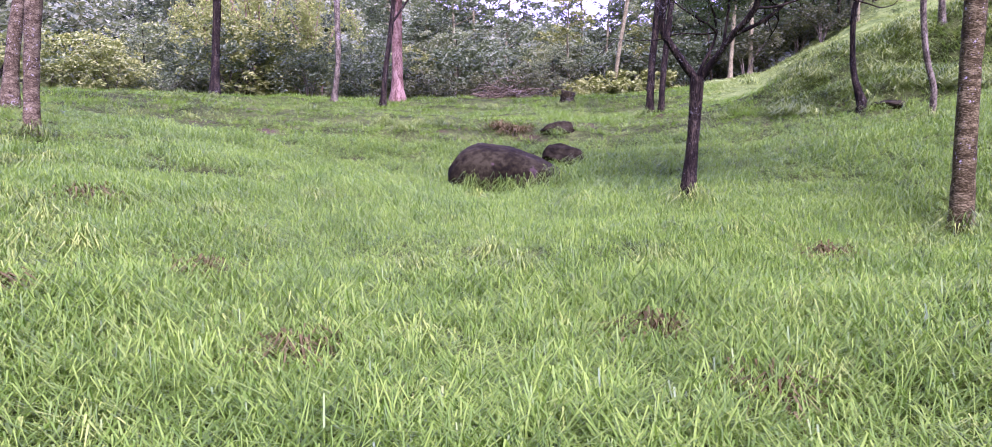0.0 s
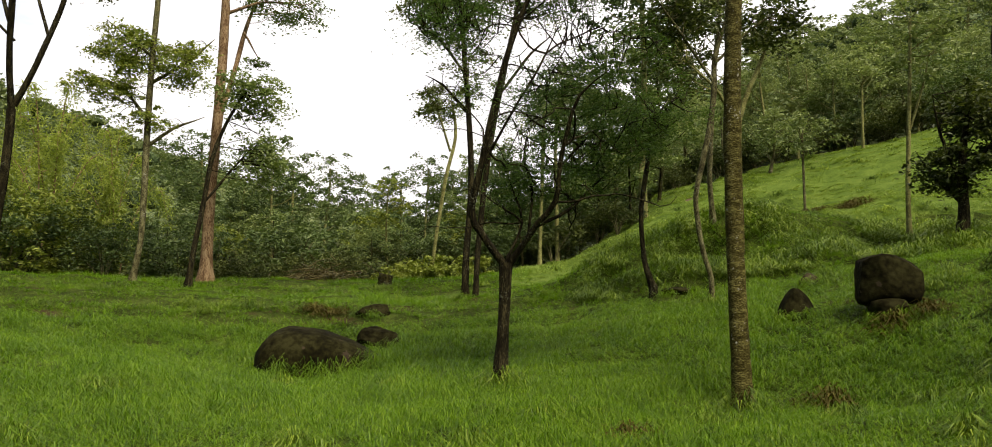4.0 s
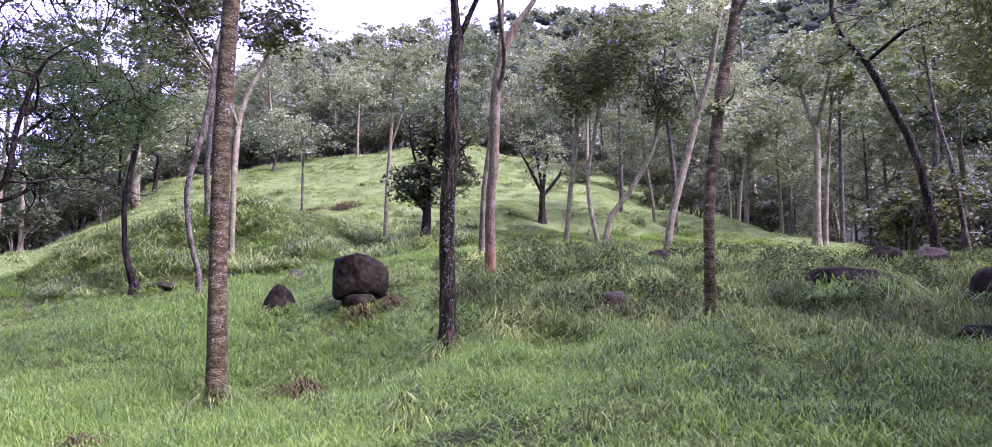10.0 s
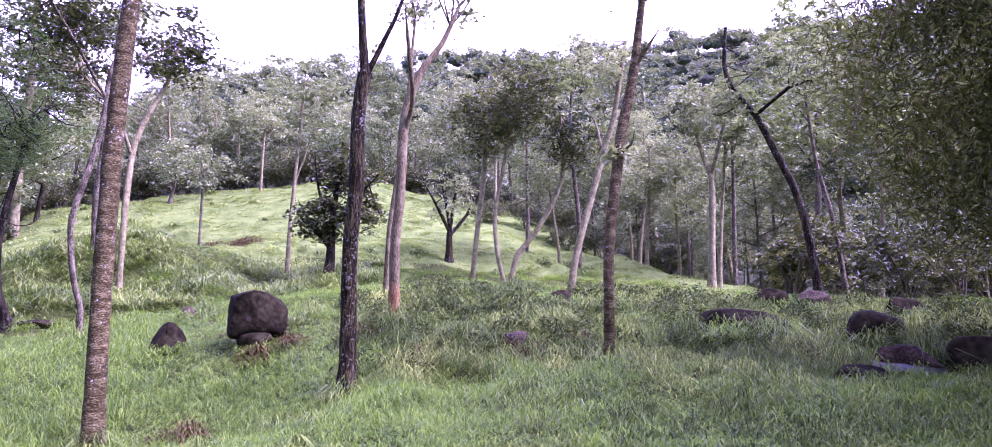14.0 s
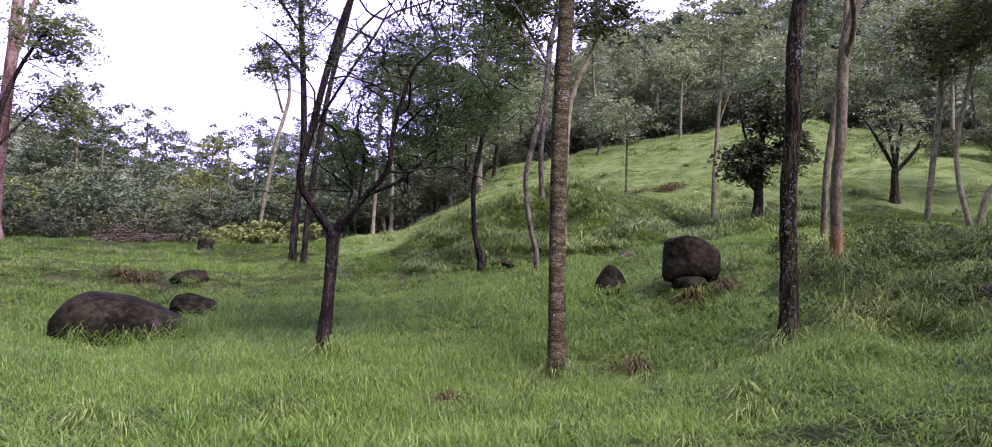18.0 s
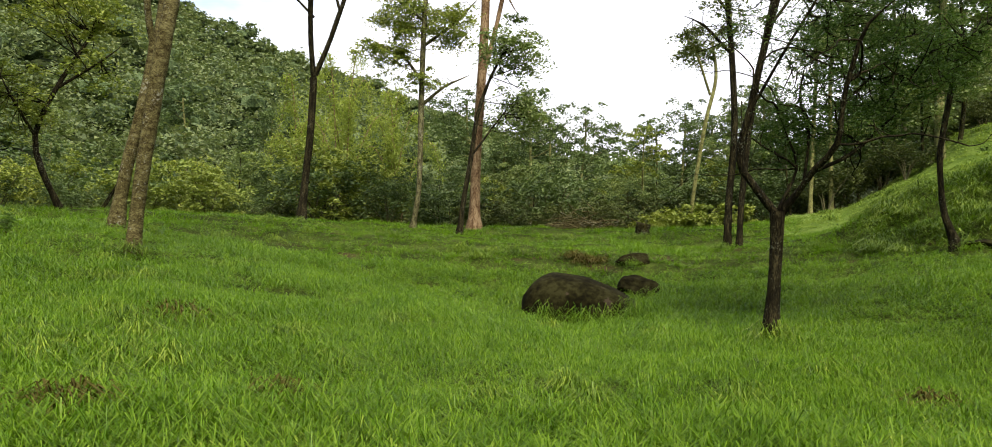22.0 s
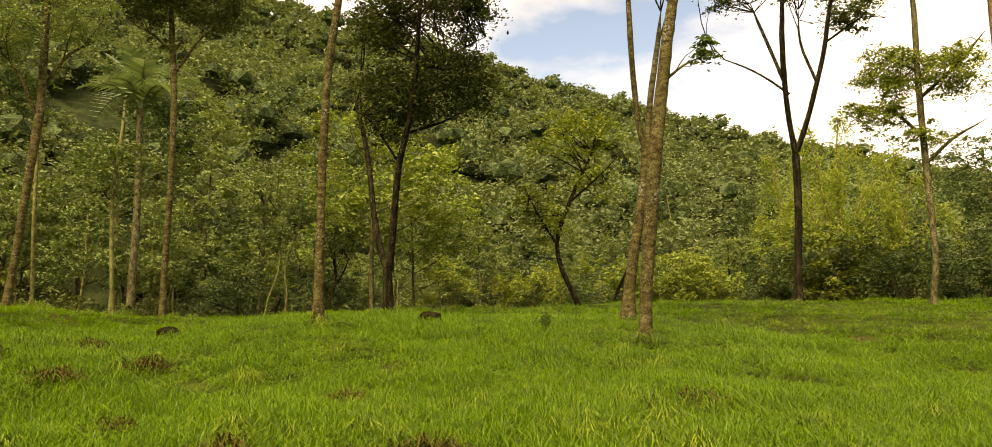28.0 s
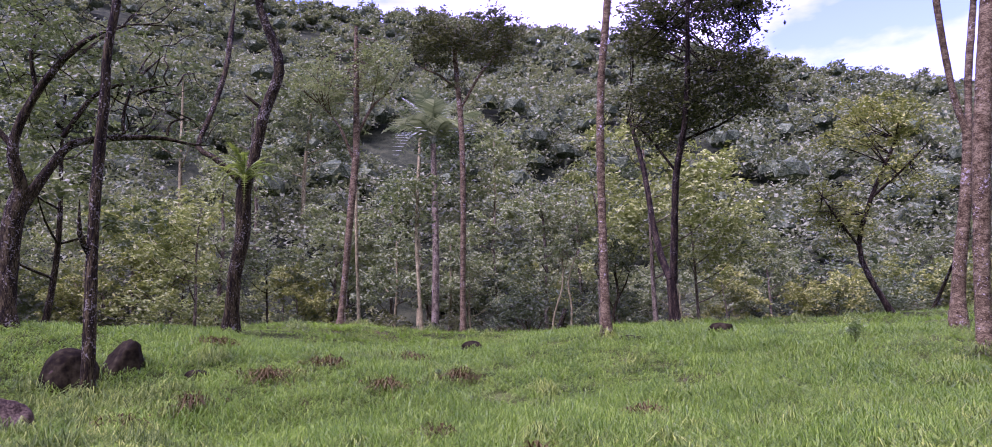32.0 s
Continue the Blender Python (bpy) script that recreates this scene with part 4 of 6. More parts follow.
add_tree("pale many-stemmed tree with a rounded crown", 25.07, 6.9, 3.04, "bark_pale", "leaf_haze", 0.153, (0.0, 0.0, 0.127), (0.09, 1.75, 0.117), (0.17, 3.26, 0.107), (0.11, 4.13, 0.097))
add_limb((0.14, 3.69, 0.075), (-0.24, 5.25, 0.065), (-0.42, 6.37, 0.043))
add_limb((0.14, 3.69, 0.075), (0.6, 5.19, 0.064), (0.94, 6.47, 0.043))
add_crown(-0.0, 6.11, 1.41, 1.3, 1.3)
add_tree("thin pale tree behind the bank", 26.1, 6.92, 3.09, "bark_pale", "leaf_haze", 0.153, (0.0, 0.0, 0.077), (0.16, 2.03, 0.066), (0.31, 3.59, 0.055), (0.47, 5.16, 0.044))
add_crown(1.0, 5.23, 1.11, 1.0, 0.8)
add_tree("thin pale tree behind the bank", 28.2, 10.25, 4.13, "bark_pale", "leaf_haze", 0.170, (0.0, 0.0, 0.075), (0.09, 1.76, 0.075), (0.25, 3.54, 0.063), (0.28, 4.82, 0.038))
add_crown(0.39, 4.04, 1.51, 1.51, 1.0)
add_tree("short dark dead trunk leaning at the wood's edge", -26.3, 16.3, 2.2, "bark_dark", "leaf_mid", 0.12, (0.0, 0.0, 0.13), (0.25, 0.6, 0.115), (0.5, 1.25, 0.09))
add_tree("dark leaning young tree at the wood's edge", -14.6, 22.7, 2.6, "bark_dark", "leaf_mid", 0.12, (0.0, 0.0, 0.06), (0.45, 0.9, 0.05), (0.95, 1.9, 0.04))
add_crown(1.3, 2.4, 0.7, 0.5, 0.9)
add_tree("thin pale curved tree at the wood's edge", -25.6, 16.6, 2.2, "bark_pale", "leaf_mid", 0.13, (0.0, 0.0, 0.05), (0.1, 1.2, 0.045), (0.0, 2.3, 0.04), (0.35, 3.4, 0.03), (0.6, 4.2, 0.02))
add_crown(0.5, 4.5, 0.9, 0.8, 0.8)
add_tree("thin pale curved tree at the wood's edge", -25.9, 15.9, 2.2, "bark_pale", "leaf_mid", 0.13, (0.0, 0.0, 0.045), (0.15, 1.0, 0.04), (0.5, 2.1, 0.035), (0.55, 3.3, 0.025))
add_crown(0.6, 3.7, 0.8, 0.7, 0.8)
add_tree("small dark crooked tree at the wood's edge", -24.2, 17.9, 2.3, "bark_dark", "leaf_dark", 0.13, (0.0, 0.0, 0.07), (-0.15, 0.8, 0.06), (0.1, 1.6, 0.055), (-0.05, 2.6, 0.04))
add_limb((0.0, 1.3, 0.035), (0.4, 2.0, 0.03), (0.7, 2.9, 0.015))
add_limb((-0.1, 1.0, 0.035), (-0.5, 1.8, 0.03), (-0.8, 2.7, 0.015))
add_crown(0.0, 3.2, 1.3, 0.8, 1.2)


# ---- where the rocks lie: direction (degrees left), distance, height of the middle, half sizes (across, deep, up), turn, tilt, seed, roughness, breaks, squareness ----
ROCKS = []


def add_rock(*row):
    ROCKS.append(row)


add_rock("large smooth dark brown boulder half sunk in tall grass", -2.35, 15.2, 0.34, 1.42, 0.95, 0.80, 0, 1, 21, 0.05, 2, 4.0, "rock")
add_rock("low dark boulder behind a larger one in the grass", -5.8, 16.8, 0.82, 0.50, 0.42, 0.32, 10, 14, 22, 0.14, 8, 2.4, "rock")
add_rock("dark weathered stone lying in the grass", -5.2, 18.8, 1.36, 0.42, 0.3, 0.22, 10, -12, 23, 0.26, 9, 2.4, "rock")
add_rock("big squarish dark boulder resting on a smaller stone", -41.4, 13.6, 1.89, 0.46, 0.46, 0.42, 6, 3, 24, 0.07, 7, 6.0, "rock")
add_rock("flat dark stone under a big boulder", -41.5, 13.4, 1.46, 0.33, 0.36, 0.17, 0, 0, 25, 0.14, 6, 2.6, "rock")
add_rock("small dark pointed rock in the grass", -35.5, 14.2, 1.4, 0.36, 0.25, 0.40, 0, -12, 26, 0.12, 7, 4, "rock")
add_rock("flat stone half hidden by grass on the slope", -27.8, 18.0, 1.82, 0.45, 0.3, 0.11, 0, 0, 27, 0.26, 6, 2.2, "rock")
add_rock("small pale stone in the grass of the slope", -36.6, 17.0, 2.10, 0.22, 0.2, 0.20, 0, -40, 28, 0.26, 8, 2.6, "rock_pale")
add_rock("long low reddish-dark boulder on the weedy bank", -76.4, 12.5, 1.46, 0.71, 0.45, 0.42, 0, 4, 29, 0.12, 6, 3.2, "rock")
add_rock("dark rock lying among weeds on the bank", -84.6, 12.2, 1.40, 0.38, 0.34, 0.40, 15, 12, 30, 0.12, 6, 3.2, "rock")
add_rock("smooth dark boulder with a pale weathered band", -86.2, 11.0, 1.0, 0.42, 0.34, 0.36, 0, 5, 31, 0.12, 6, 3.2, "rock_banded")
add_rock("dark rounded rock under overhanging bamboo", -90.2, 11.1, 1.1, 0.36, 0.3, 0.36, 10, 0, 32, 0.12, 6, 3.2, "rock")
add_rock("flat reddish-dark stone at the foot of the bank", -83.3, 10.3, 0.95, 0.33, 0.3, 0.18, 0, 0, 33, 0.12, 6, 3.2, "rock")
add_rock("small dark rock on the bank", -86.6, 14.5, 1.73, 0.31, 0.24, 0.35, 0, 10, 34, 0.12, 6, 3.2, "rock")
add_rock("rounded dark rock at the top of the bank", -78.3, 15, 2.1, 0.33, 0.26, 0.27, 0, 6, 35, 0.12, 6, 3.2, "rock")
add_rock("brownish rock beside a bent trunk", -81, 15.2, 2.16, 0.34, 0.26, 0.25, 0, 6, 36, 0.12, 6, 3.2, "rock_pale")
add_rock("small dark rock in long grass", -63.4, 13.6, 2.08, 0.24, 0.2, 0.22, 0, -18, 37, 0.12, 6, 3.2, "rock")
add_rock("pale broken stone half buried in weeds", -60, 11.2, 1.39, 0.29, 0.22, 0.18, 0, -10, 38, 0.12, 6, 3.2, "rock_pale")
add_rock("weathered rock on the upper bank", -90.5, 14.2, 1.78, 0.44, 0.3, 0.31, 0, 0, 39, 0.12, 6, 3.2, "rock_pale")
add_rock("round dark boulder behind a thin trunk", 91.2, 13.6, 1.21, 0.43, 0.42, 0.60, 0, 0, 40, 0.07, 4, 2.2, "rock")
add_rock("dark jagged boulder in long grass", 88.2, 13.8, 1.40, 0.40, 0.34, 0.52, 0, 24, 41, 0.21, 9, 2.6, "rock")
add_rock("low brown rock in long grass", 95.2, 11.4, 0.75, 0.50, 0.4, 0.42, 0, 0, 42, 0.18, 7, 2.4, "rock_pale")
add_rock("small dark stone in the grass", 83.4, 13.0, 1.33, 0.25, 0.2, 0.14, 0, 12, 43, 0.21, 8, 2.4, "rock")
add_rock("small grey stone at the field's edge", 86.3, 17.0, 2.10, 0.20, 0.18, 0.17, 0, 0, 44, 0.21, 8, 2.6, "rock_pale")
add_rock("flat dark stone in the meadow", 64.4, 16.5, 1.68, 0.25, 0.2, 0.20, 0, 0, 45, 0.21, 6, 2.4, "rock")
add_rock("flat dark stone in the meadow", 52.6, 15.5, 1.70, 0.39, 0.25, 0.20, 0, 0, 46, 0.21, 6, 2.4, "rock")
add_rock("flat dark stone in the meadow", 46.2, 16.5, 1.94, 0.29, 0.22, 0.20, 0, 0, 47, 0.21, 6, 2.4, "rock")

# ---- ground ----
AZ = np.radians([-110, -90, -75, -60, -48, -36, -27, -20, -10, 0, 15, 30, 50, 70, 90, 110])
RING = {  # height of the ground at these distances, by direction
    10: [0.8, 0.9, 1.0, 0.95, 0.7, 0.3, 0.17, 0.2, 0.25, 0.27, 0.35, 0.6, 0.75, 0.6, 0.5, 0.4],
    15: [1.6, 1.9, 2.1, 2.1, 1.9, 1.35, 1.1, 0.7, 0.55, 0.6, 0.8, 1.4, 1.75, 1.5, 1.3, 1.2],
    24: [2.2, 2.2, 2.5, 3.1, 3.9, 3.9, 3.0, 2.1, 1.8, 1.9, 2.0, 2.4, 2.35, 2.25, 2.4, 2.2],
    29: [2.4, 2.0, 2.9, 4.6, 5.5, 5.3, 4.4, 2.6, 2.4, 2.45, 2.6, 2.2, 1.4, 1.5, 1.8, 2.0],
    45: [3.0, 2.0, 3.6, 8.8, 11.1, 9.8, 8.0, 3.2, 0.8, 0.0, 0.0, -0.5, -0.5, -0.5, 0.5, 1.0],
    60: [8, 6, 6, 9.5, 12.5, 12, 9, 4.5, 1.5, 2, 3, 5, 8, 9, 9, 8],
}
RIDGE = np.radians([22.5, 22.5, 22.5, 22.5, 21.5, 19.5, 15, 9.2, 7.3, 8.2, 13.3, 18.3, 24.6, 27, 27, 27])


def ground_shape(x, y):
    r, az = np.hypot(x, y), np.arctan2(-x, y)
    rs = np.array([0.0, 4.0, *RING])
    cols = [np.zeros_like(r), 0.12 * np.interp(az, AZ, RING[10])] + [np.interp(az, AZ, v) for v in RING.values()]
    ridge = np.tan(np.interp(az, AZ, RIDGE)) * 175 - 5
    rs = np.append(rs, [110.0, 175.0, 400.0, 3000.0])
    cols += [cols[-1] + (ridge - cols[-1]) * 0.42, ridge, ridge * 0.8, ridge * 0.2]
    z = np.zeros_like(r)
    for k in range(len(rs) - 1):
        t = np.clip((r - rs[k]) / (rs[k + 1] - rs[k]), 0, 1)
        t = 0.6 * t + 0.4 * t * t * (3 - 2 * t)
        z = np.where(r >= rs[k], cols[k] + (cols[k + 1] - cols[k]) * t, z)
    return z


FEET = np.array([(t[1], t[2], t[3]) for t in TREES] + [(-k[2] * math.sin(radians(k[1])), k[2] * math.cos(radians(k[1])), k[3] - (0.45 if "resting" in k[0] else 0.1 * k[6])) for k in ROCKS])
_reach = 0.13 * np.hypot(FEET[:, 0], FEET[:, 1])


def _kernel(x, y):
    return np.exp(-((x[..., None] - FEET[:, 0]) ** 2 + (y[..., None] - FEET[:, 1]) ** 2) / (2 * _reach ** 2))


_weights = np.linalg.solve(_kernel(FEET[:, 0], FEET[:, 1]) + 0.15 * np.eye(len(FEET)), FEET[:, 2] - 0.03 - ground_shape(FEET[:, 0], FEET[:, 1]))


def ground_z(x, y, lumps=True):
    x, y = np.atleast_1d(np.asarray(x, float)), np.atleast_1d(np.asarray(y, float))
    z = ground_shape(x, y)
    r = np.hypot(x, y)
    near = r < 60
    z[near] += _kernel(x[near], y[near]) @ _weights
    if lumps:
        fade = np.clip(1.6 - r / 60, 0.25, 1)
        z += fade * (0.075 * wave(x, y, 1.7, 3) + 0.05 * wave(x, y, 0.8, 5) + 0.06 * wave(x, y, 4.1, 7))
        az = np.degrees(np.arctan2(-x, y))
        slope = np.clip((r - 17) / 4, 0, 1) * np.clip((60 - r) / 15, 0, 1) * np.clip((-17 - az) / 8, 0, 1) * np.clip((az + 80) / 8, 0, 1)
        z += slope * np.clip(1.7 - (r - 18) / 12, 0.7, 1.6) * (0.22 * wave(x, y, 1.5, 11) + 0.12 * wave(x, y, 0.75, 12))
        bank = np.clip((r - 7) / 3, 0, 1) * np.clip((19 - r) / 4, 0, 1) * np.clip((-47 - az) / 6, 0, 1)
        z += bank * (0.17 * wave(x, y, 1.2, 13) + 0.08 * wave(x, y, 0.55, 14))
    return z


def spot(az, r):
    a = radians(az)
    return -r * math.sin(a), r * math.cos(a)


def gz(x, y):
    return float(ground_z(x, y)[0])


def build_ground():
    rr = np.concatenate([[0.0], np.geomspace(0.8, 70, 190), np.geomspace(73, 3000, 45)])
    aa = np.linspace(-math.pi, math.pi, 330, endpoint=False)
    R, A = np.meshgrid(rr[1:], aa, indexing="ij")
    x, y = -R * np.sin(A), R * np.cos(A)
    z = ground_z(x.ravel(), y.ravel())
    v = np.concatenate([[[0, 0, gz(0, 0)]], np.stack([x.ravel(), y.ravel(), z], 1)])
    n, m = R.shape
    i, j = np.meshgrid(np.arange(n - 1), np.arange(m), indexing="ij")
    a = 1 + i * m + j
    b = 1 + i * m + (j + 1) % m
    q = np.stack([a, b, b + m, a + m], -1).reshape(-1, 4)
    tri = np.concatenate([q[:, [0, 1, 2]], q[:, [0, 2, 3]], np.stack([np.zeros(m, int), 1 + (np.arange(m) + 1) % m, 1 + np.arange(m)], 1)])
    me = mesh_of("ground", v, tri[:, ::-1], "soil", True)
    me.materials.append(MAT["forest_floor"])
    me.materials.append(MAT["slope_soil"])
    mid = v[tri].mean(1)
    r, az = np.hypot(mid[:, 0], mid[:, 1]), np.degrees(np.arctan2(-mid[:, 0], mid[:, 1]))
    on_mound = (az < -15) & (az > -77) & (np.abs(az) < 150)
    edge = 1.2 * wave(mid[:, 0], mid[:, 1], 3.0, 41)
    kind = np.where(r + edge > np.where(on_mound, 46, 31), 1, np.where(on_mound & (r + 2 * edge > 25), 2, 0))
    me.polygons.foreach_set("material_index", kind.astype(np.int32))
    tagged(new("ground", me), "rolling pasture with a mound and a wooded hillside", "ground", kind="structure")


build_ground()


# ---- rocks ----
FACETS = {  # chosen flat faces: direction and distance from the middle, in half sizes
    24: [(0.55, -0.2, 0.8, 0.9), (-0.45, -0.1, 0.9, 1.0), (0.75, 0.0, -0.66, 1.16), (-0.98, -0.1, 0.1, 0.93), (0.0, -0.8, -0.6, 1.15), (0.25, -0.93, 0.25, 0.9), (-0.5, -0.85, 0.1, 0.98)],
    26: [(-0.75, -0.2, 0.65, 0.42), (0.9, -0.3, 0.3, 0.62), (0.2, -0.9, 0.4, 0.7)],
    40: [(0.3, -0.9, 0.3, 0.85), (0.8, -0.2, 0.55, 0.97)],
    41: [(0.8, -0.2, 0.6, 0.55), (-0.9, -0.3, 0.3, 0.6), (0.3, -0.9, 0.4, 0.7)],
}


def rock_mesh(seed, sx, sy, sz, rough, breaks, square, mat, bedded):
    """A worn boulder: a rounded block, pushed in by a few flat breaks, then roughened."""
    rng = np.random.default_rng(seed)
    bm = bmesh.new()
    bmesh.ops.create_icosphere(bm, subdivisions=5 if sx > 0.4 else 4, radius=1.0)
    cuts = [(Vector(rng.standard_normal(3)).normalized(), rng.uniform(0.66, 0.98) if sx < 0.6 else rng.uniform(0.84, 1.0)) for _ in range(breaks)]
    if seed in FACETS:
        cuts = [(Vector(c[:3]).normalized(), c[3]) for c in FACETS[seed]]
    off = Vector(rng.uniform(0, 50, 3))
    for v in bm.verts:
        p = v.co.copy()
        p /= (abs(p.x) ** square + abs(p.y) ** square + abs(p.z) ** square) ** (1 / square)
        if bedded and p.z < 0:  # sides that go straight down into the soil
            h = math.hypot(p.x, p.y)
            wide = 1 + min(1.0, -1.6 * p.z) * (1 / max(h, 0.5) - 1)
            p.x, p.y = p.x * wide, p.y * wide
        u = p.x * 0.5 + 0.5
        if sx > 1:  # blunt at one end, falling away to the other
            p.z *= float(np.interp(u, [0, 0.1, 0.22, 0.45, 0.62, 0.8, 1.0], [0.7, 0.92, 1.0, 0.88, 0.68, 0.34, 0.0])) * (1 - 0.2 * p.y * p.y)
        else:
            p.z *= 1 - 0.12 * max(0.0, u) ** 1.4
        for nrm, d in cuts:
            over = p.dot(nrm) - d
            if over > 0:
                p -= nrm * over * 0.85
        p *= 1 + rough * (0.5 * noise.fractal(p * 1.4 + off, 0.7, 2.0, 5) + 0.12 * noise.noise(p * 9 + off))
        v.co = Vector((p.x * sx, p.y * sy, p.z * sz))
    me = bpy.data.meshes.new("boulder")
    bm.to_mesh(me)
    bm.free()
    for poly in me.polygons:
        poly.use_smooth = True
    me.materials.append(MAT[mat])
    return me


def rock_at(row):
    label, az, r, z, sx, sy, sz, turn, tilt, seed, rough, breaks, square, mat = row
    x, y = spot(az, r)
    ob = new("boulder", rock_mesh(seed, sx, sy, sz, rough, breaks, square, mat, "resting" not in label))
    bare = 0.5 if seed in (26, 40, 42, 45, 46, 47) else 0.4 if seed == 41 else 0.35 if 29 < seed < 33 else 0.22 if 28 < seed < 37 else 0.12  # share that stands clear of the soil
    if "resting" not in label and "under" not in label[:22]:  # bedded in the soil
        z = z if sx > 1 else min(z, gz(x, y) + bare * sz)
    ob.matrix_basis = pose(x, y, z, 0, 0, az) @ pose(0, 0, 0, 0, tilt, turn)
    tagged(ob, label, "boulder")
    return x, y, min(sx, sy) if "resting" not in label else 0.1


footprints = [rock_at(row) for row in ROCKS]


# ---- single trees ----
def build_tree(spec, seed):
    label, x, y, z, bark, leaf, size, trunk, limbs, crowns = spec
    rng = np.random.default_rng(seed)
    far = math.hypot(x, y)
    root = thing("tree", x, y, z, label, "tree", turn=math.degrees(math.atan2(-x, y)))
    step = 0.18 if far < 17 else 0.35
    path = smooth_path([(a, 0.0, b, c) for a, b, c in trunk], step)
    path[:, 1] = 0.12 * np.sin(path[:, 2] * 0.7 + seed)  * np.clip(path[:, 2], 0, 1)
    flare = 1 + 0.45 * np.exp(-np.clip(path[:, 2], 0, None) / 0.18)
    path[:, 3] *= flare
    path = np.vstack([path[0] + [0, 0, -0.35, 0.02], path])
    path[0, 3] = path[1, 3] * 1.1
    v, f = tubes([path], 14 if far < 17 else 9, 0.035, rng)
    part("trunk", mesh_of("trunk", v, f, bark, True), root)
    ends = [path[len(path) // 2:, :3]]
    if "peeled" in label and "foot" in label:
        low = path[(path[:, 2] > -0.2) & (path[:, 2] < 1.0)].copy()
        low[:, 3] += np.interp(low[:, 2], [0.5, 1.0], [0.007, -0.006])
        v, f = tubes([low], 14, 0.05, rng)
        part("bare_patch", mesh_of("bare_patch", v, f, "bark_raw", True), root, "raw orange-red wood where the bark is gone")
    limb_obs = []
    for k, limb in enumerate(limbs):
        lp = smooth_path([(a, 0.0, b, c) for a, b, c in limb], step)
        sway = rng.uniform(-0.45, 0.45)
        along = np.linspace(0, 1, len(lp))
        start = path[np.argmin(np.abs(path[:, 2] - lp[0, 2])), 1]
        lp[:, 1] = start + sway * along * np.linalg.norm(lp[-1, :3] - lp[0, :3]) + 0.04 * np.sin(along * 9 + k)
        lp[:, 3] *= np.clip(np.linspace(len(lp) / 3, 0.25, len(lp)), 0.25, 1)
        v, f = tubes([lp], 8, 0.05, rng)
        limb_obs.append(part("limb", mesh_of("limb", v, f, bark, True), root))
        ends.append(lp[len(lp) // 3:, :3])
    if "limbs" in label or "branches" in label:  # crooked side branches, each with a few finer ones
        for limb_ob, lp in zip(limb_obs, list(ends[1:])):
            for k in range(max(3, len(lp) // 3)):
                p, side = lp[int(rng.integers(len(lp)))], rng.choice([-1.0, 1.0])
                run = np.array([side * rng.uniform(0.4, 1.0), rng.uniform(-0.7, 0.7), rng.uniform(0.1, 0.9)])
                way = [p]
                for _ in range(int(rng.integers(6, 12))):
                    run = run + rng.normal(0, 0.42, 3) * [1, 1, 0.8]
                    run /= np.linalg.norm(run)
                    way.append(way[-1] + run * rng.uniform(0.12, 0.26))
                r0 = rng.uniform(0.012, 0.022)
                bp = smooth_path([(*q, r0 * (1 - 0.8 * n / len(way))) for n, q in enumerate(way)], 0.12)
                v, f = tubes([bp], 5)
                part("branch", mesh_of("branch", v, f, bark, True), limb_ob)
                ends.append(bp[2:, :3])
    tips = np.concatenate(ends)
    pts, twigs = [], []
    for cx, cz, rx, rz, dens in crowns:
        fine = leaf == "leaf_feather"
        total = min(21000, int(dens * (5.5 if fine else 4.0) * math.pi * rx * rz / (0.5 * size * size)))
        per = 80 if fine else 55
        count = max(4, total // per)
        ry = min(rx, rz * 1.3)
        heart, p = clumps(rng, cx, rng.uniform(-0.3, 0.3), cz, rx * 0.9, ry, rz * 0.85, count, per, 0.12 * min(rx, rz) + size * (1.0 if fine else 0.45))
        pts.append(p)
        for h in heart[:: max(1, len(heart) // (70 if fine else 30))]:
            near = tips[np.argmin(((tips - h) ** 2).sum(1) * rng.uniform(0.4, 1.8, len(tips)))]
            mid = (near + h) / 2 + rng.standard_normal(3) * 0.08 * np.linalg.norm(h - near) + [0, 0, -0.05]
            r0 = 0.007 + 0.007 * np.linalg.norm(h - near)
            if np.linalg.norm(h - near) < 3.5:
                twigs.append(smooth_path([(*near, r0), (*mid, r0 * 0.7), (*h, r0 * 0.35)], 0.5))
    if twigs:
        v, f = tubes(twigs, 4)
        tagged(part("twig", mesh_of("twig", v, f, bark, True), root), kind="stuff")
    if pts:
        v, f = leaves(np.concatenate(pts), size, rng, narrow=0.35 if leaf == "leaf_feather" else 0.5)
        part("crown", mesh_of("crown", v, f, leaf), root)


for k, spec in enumerate(TREES):
    build_tree(spec, 100 + k)


